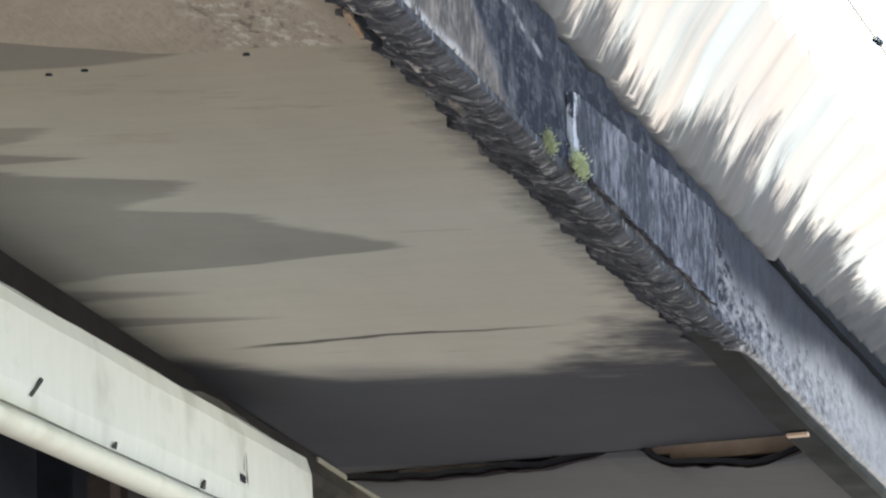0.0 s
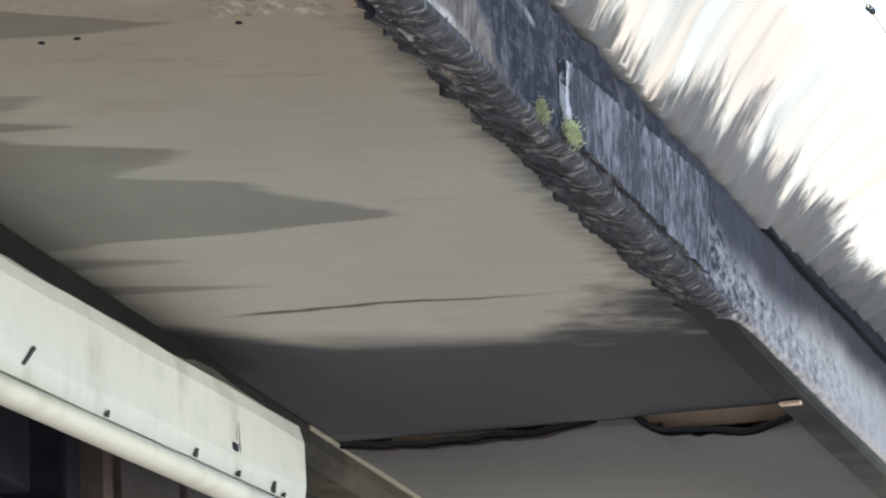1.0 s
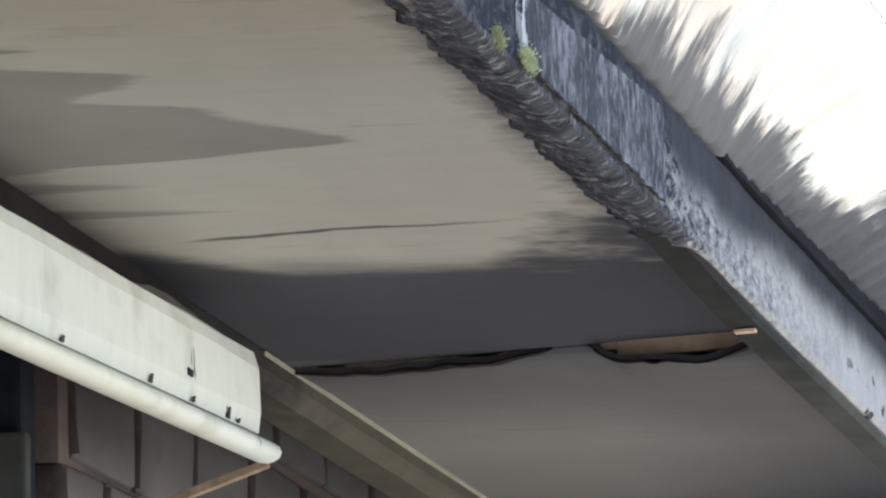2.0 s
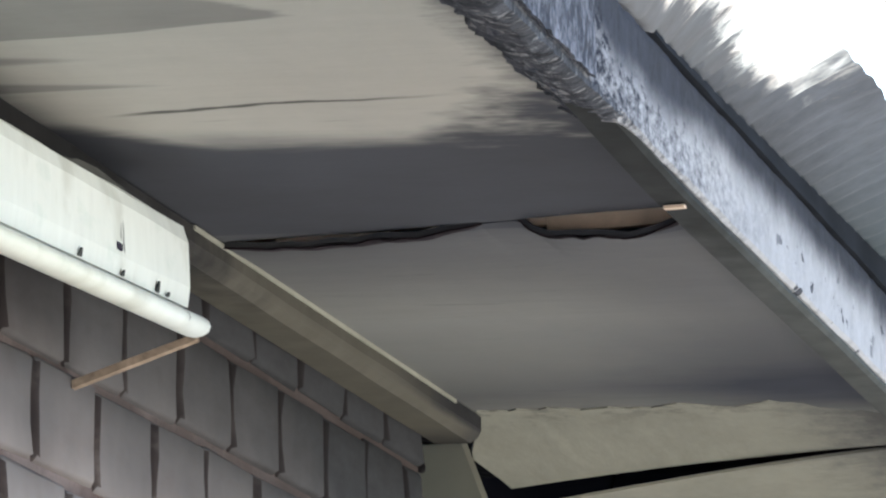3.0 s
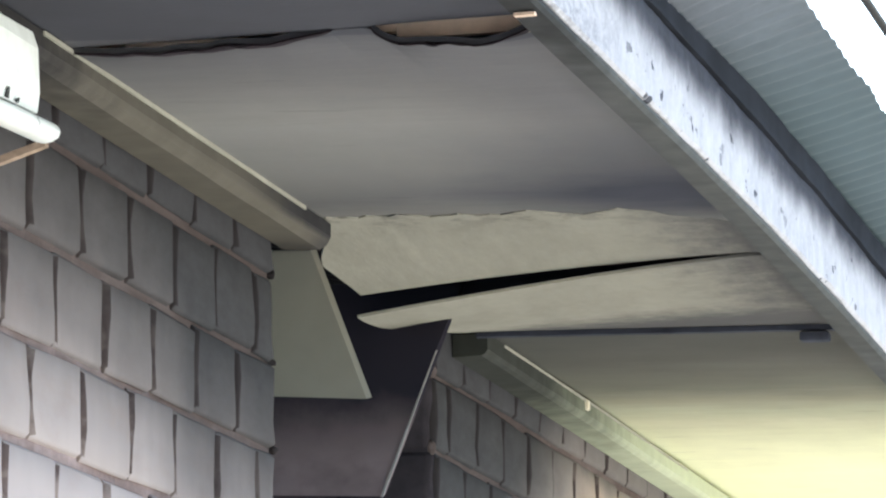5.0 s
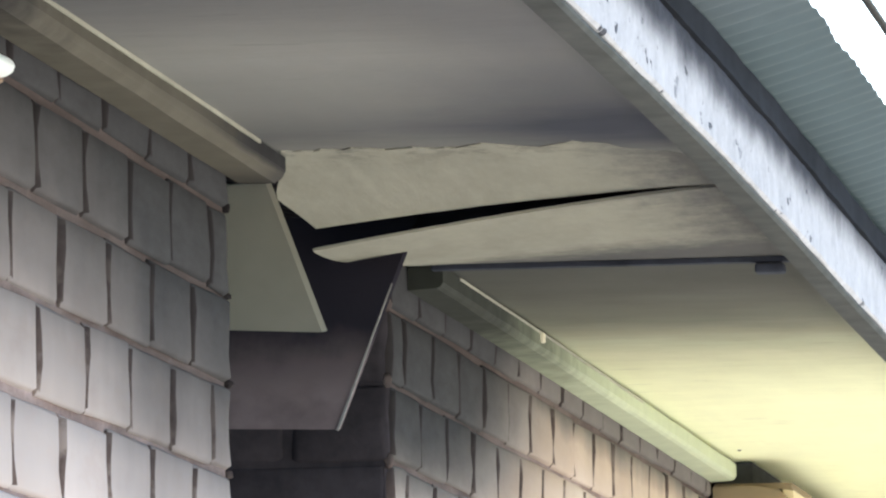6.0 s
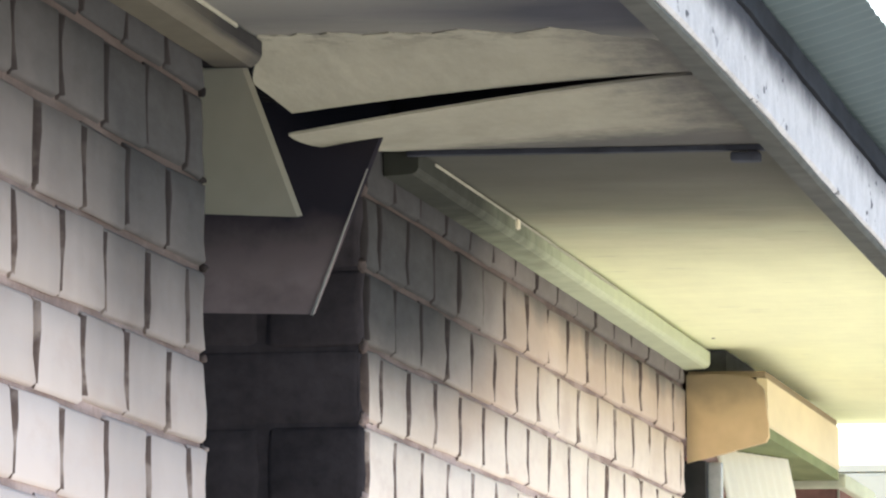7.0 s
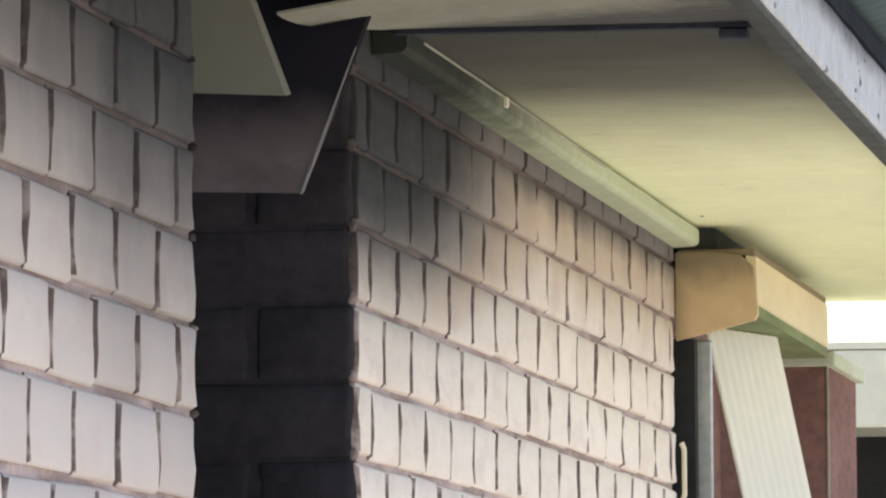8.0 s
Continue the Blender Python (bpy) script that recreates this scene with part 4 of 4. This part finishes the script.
def brick_mesh(name, length, seed, material, depth=0.10):
    rnd = random.Random(seed)
    bm = box_bm(-depth, 0, -length / 2, length / 2, -BH / 2, BH / 2)
    upright = [e for e in bm.edges if abs(e.verts[0].co.z - e.verts[1].co.z) > 0.01]
    bmesh.ops.bevel(bm, geom=upright, offset=0.0088, segments=2, profile=0.5, affect="EDGES")
    level = [e for e in bm.edges if abs(e.verts[0].co.z - e.verts[1].co.z) < 0.001 and len(e.link_faces) == 2 and e.calc_face_angle() > 1.2]
    bmesh.ops.bevel(bm, geom=level, offset=0.0035, segments=1, affect="EDGES")
    bmesh.ops.subdivide_edges(bm, edges=[e for e in bm.edges if abs(e.verts[0].co.z - e.verts[1].co.z) > 0.04], cuts=2)
    bmesh.ops.recalc_face_normals(bm, faces=bm.faces)
    # brick ends and upright bevels get the dark joint colour in place of shade
    for f in bm.faces:
        f.material_index = 1 if abs(f.normal.y) > 0.33 else 0
    belly = (rnd.uniform(-0.002, 0.0045), rnd.uniform(-0.002, 0.0045))
    lean = (rnd.uniform(-0.07, 0.07), rnd.uniform(-0.07, 0.07))
    for v in bm.verts:
        bulge = belly[v.co.y > 0] * (1 - (2 * abs(v.co.z) / BH) ** 2) + lean[v.co.y > 0] * v.co.z
        v.co.y += math.copysign(bulge, v.co.y)
        v.co += Vector((rnd.uniform(-1, 1), rnd.uniform(-1, 1), rnd.uniform(-1, 1))) * 0.0014
    me = bpy.data.meshes.new(name)
    bmesh.ops.recalc_face_normals(bm, faces=bm.faces)
    for f in bm.faces:
        f.smooth = True
    bm.to_mesh(me)
    bm.free()
    me.materials.append(material)
    me.materials.append(M_PERP if material == M_BRICK else material)
    return me


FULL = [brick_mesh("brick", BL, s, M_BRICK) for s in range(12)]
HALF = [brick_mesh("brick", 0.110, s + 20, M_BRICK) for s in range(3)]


def wall(name, y0, y1, label, header_at_y1, low=1.72):
    """One brick leaf; single bricks above low, the rest joined."""
    w = part(name, box_bm(-0.11, -0.0064, y0 + (0.03 if name == "wall_far" else 0.004), y1 - 0.004, 0.0, 2.434), M_MORTAR)
    tagged(w, label, "brick wall", kind="structure")
    rnd = random.Random(len(name))
    rest = bmesh.new()
    k = 3
    while Z0 + k * 0.086 > 0.1:
        zc = Z0 + (k - 0.5) * 0.086
        k -= 1
        head = (k % 2 == 1)
        spans, y = [], (y1 if header_at_y1 else y0)
        first = 0.115 if head else 0.235
        length = first
        while True:
            a, b = (y - length, y) if header_at_y1 else (y, y + length)
            if (a < y0 - 0.2) if header_at_y1 else (b > y1 + 0.2):
                break
            spans.append((max(a, y0), min(b, y1)))
            y = a if header_at_y1 else b
            length = 0.240
        for a, b in spans:
            ln = b - a - JT
            if ln < 0.02:
                continue
            full = ln > 0.16
            jit = (rnd.uniform(-0.0009, 0.0009), rnd.uniform(-0.003, 0.003), rnd.uniform(-0.002, 0.002))
            if zc > low:
                ob = new("brick", rnd.choice(FULL if full else HALF))
                ob.parent = w
                ob.location = (jit[0], (a + b) / 2 + jit[1], zc + jit[2])
                ob.rotation_euler = (rnd.uniform(-0.006, 0.006), 0, rnd.uniform(-0.0015, 0.0015))
                ob.scale = (1, ln / (BL if full else 0.110), 1)
            else:
                c = bmesh.ops.create_cube(rest, size=1.0)["verts"]
                bmesh.ops.scale(rest, vec=(0.1, ln, BH), verts=c)
                bmesh.ops.translate(rest, vec=(-0.05 + jit[0], (a + b) / 2, zc), verts=c)
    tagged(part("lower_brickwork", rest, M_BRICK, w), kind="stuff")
    return w


w_near = wall("wall_near", 6.06, 8.131, "cream brick wall greyed by smoke and painted eave shade, raked mortar joints", True)
w_far = wall("wall_far", 9.308, 12.985, "cream brick wall smoke-stained beside the doorway, eave shade in its colour", False)
tagged(part("wall_front", box_bm(-0.11, -0.004, 2.0, 4.4, 0, 2.434), M_MORTAR), "rendered wall before the near window", "wall", kind="structure")
tagged(part("wall_end", box_bm(-0.26, -0.112, 14.95, 15.1, 0, 2.434), M_RED), "red-brown wall beyond the far window", "wall", kind="structure")
w1 = new("window_near")
tagged(w1, "burnt-out window opening with blackened frame", "window", kind="structure")
part("frame", box_bm(-0.07, -0.02, 6.00, 6.05, 0.9, 2.37, 0.004), M_SOOTBLACK, w1)
part("bead", box_bm(-0.04, -0.012, 5.975, 5.995, 0.9, 2.30, 0.003), M_SOOTWOOD, w1)
part("frame", box_bm(-0.09, -0.04, 4.41, 5.97, 2.31, 2.37, 0.004), M_SOOTBLACK, w1)
part("pane", box_bm(-0.10, -0.094, 4.41, 6.0, 0.9, 2.37), M_SCORCH, w1, "red-brown blind behind the frame")
part("sill_wall", box_bm(-0.11, -0.012, 4.41, 6.05, 0.0, 0.9), M_MORTAR, w1)

tagged(tube("cable_clip", [(0.012, 12.95, 2.10), (0.016, 12.95, 2.09), (0.016, 12.95, 2.02), (0.012, 12.95, 2.01)], 0.004, M_CREAM), "white cable clip on the corner of the wall", "clip")

# charred brick reveal of the doorway
rev = part("door_reveal", box_bm(-0.26, -0.010, 9.3055, 9.336, 0.0, 2.434), M_CHARBRICK)
tagged(rev, "charred brick reveal of the burnt doorway", "door reveal", kind="structure")
JB = [brick_mesh("brick", 0.106, s + 40, M_CHARBRICK) for s in range(3)]
JL = [brick_mesh("brick", 0.226, s + 50, M_CHARBRICK) for s in range(2)]
rnd = random.Random(5)
for k in range(3, -6, -1):
    for i, off in enumerate((-0.0595, -0.176) if k % 2 else (-0.121,)):
        ob = new("brick", JB[(k + i) % 3] if k % 2 else JL[k % 4 // 2])
        ob.parent = rev
        ob.rotation_euler = (0, 0, radians(-90))
        ob.location = (off, 9.3025 + rnd.uniform(-0.001, 0.001), Z0 + (k - 0.5) * 0.086 + rnd.uniform(-0.001, 0.001))
        ob.scale = (1, 1, 1.045)


# mortar that squeezed out at the corners of the doorway
def mortar_lump(cx, cy, cz, size, seed, material, parent):
    r = random.Random(seed)
    bm = bmesh.new()
    bmesh.ops.create_icosphere(bm, subdivisions=2, radius=1.0)
    for v in bm.verts:
        v.co = Vector((v.co.x * size[0], v.co.y * size[1], v.co.z * size[2])) * (1 + 0.5 * noise.noise(v.co * 1.6 + Vector((seed, 0, 0))))
    bmesh.ops.translate(bm, vec=(cx + r.uniform(-1, 1) * 0.001, cy, cz + r.uniform(-1, 1) * 0.003), verts=bm.verts)
    part("mortar_lump", bm, material, parent, smooth=True)


for i, k in enumerate(range(2, -6, -1)):
    mortar_lump(-0.004, 8.131, Z0 + k * 0.086, (0.0052, 0.005, 0.0045), i, M_PERP, w_near)
    mortar_lump(-0.006, 9.309, Z0 + k * 0.086 + 0.003, (0.0060, 0.005, 0.0075), i + 20, M_MORTAR, w_far)
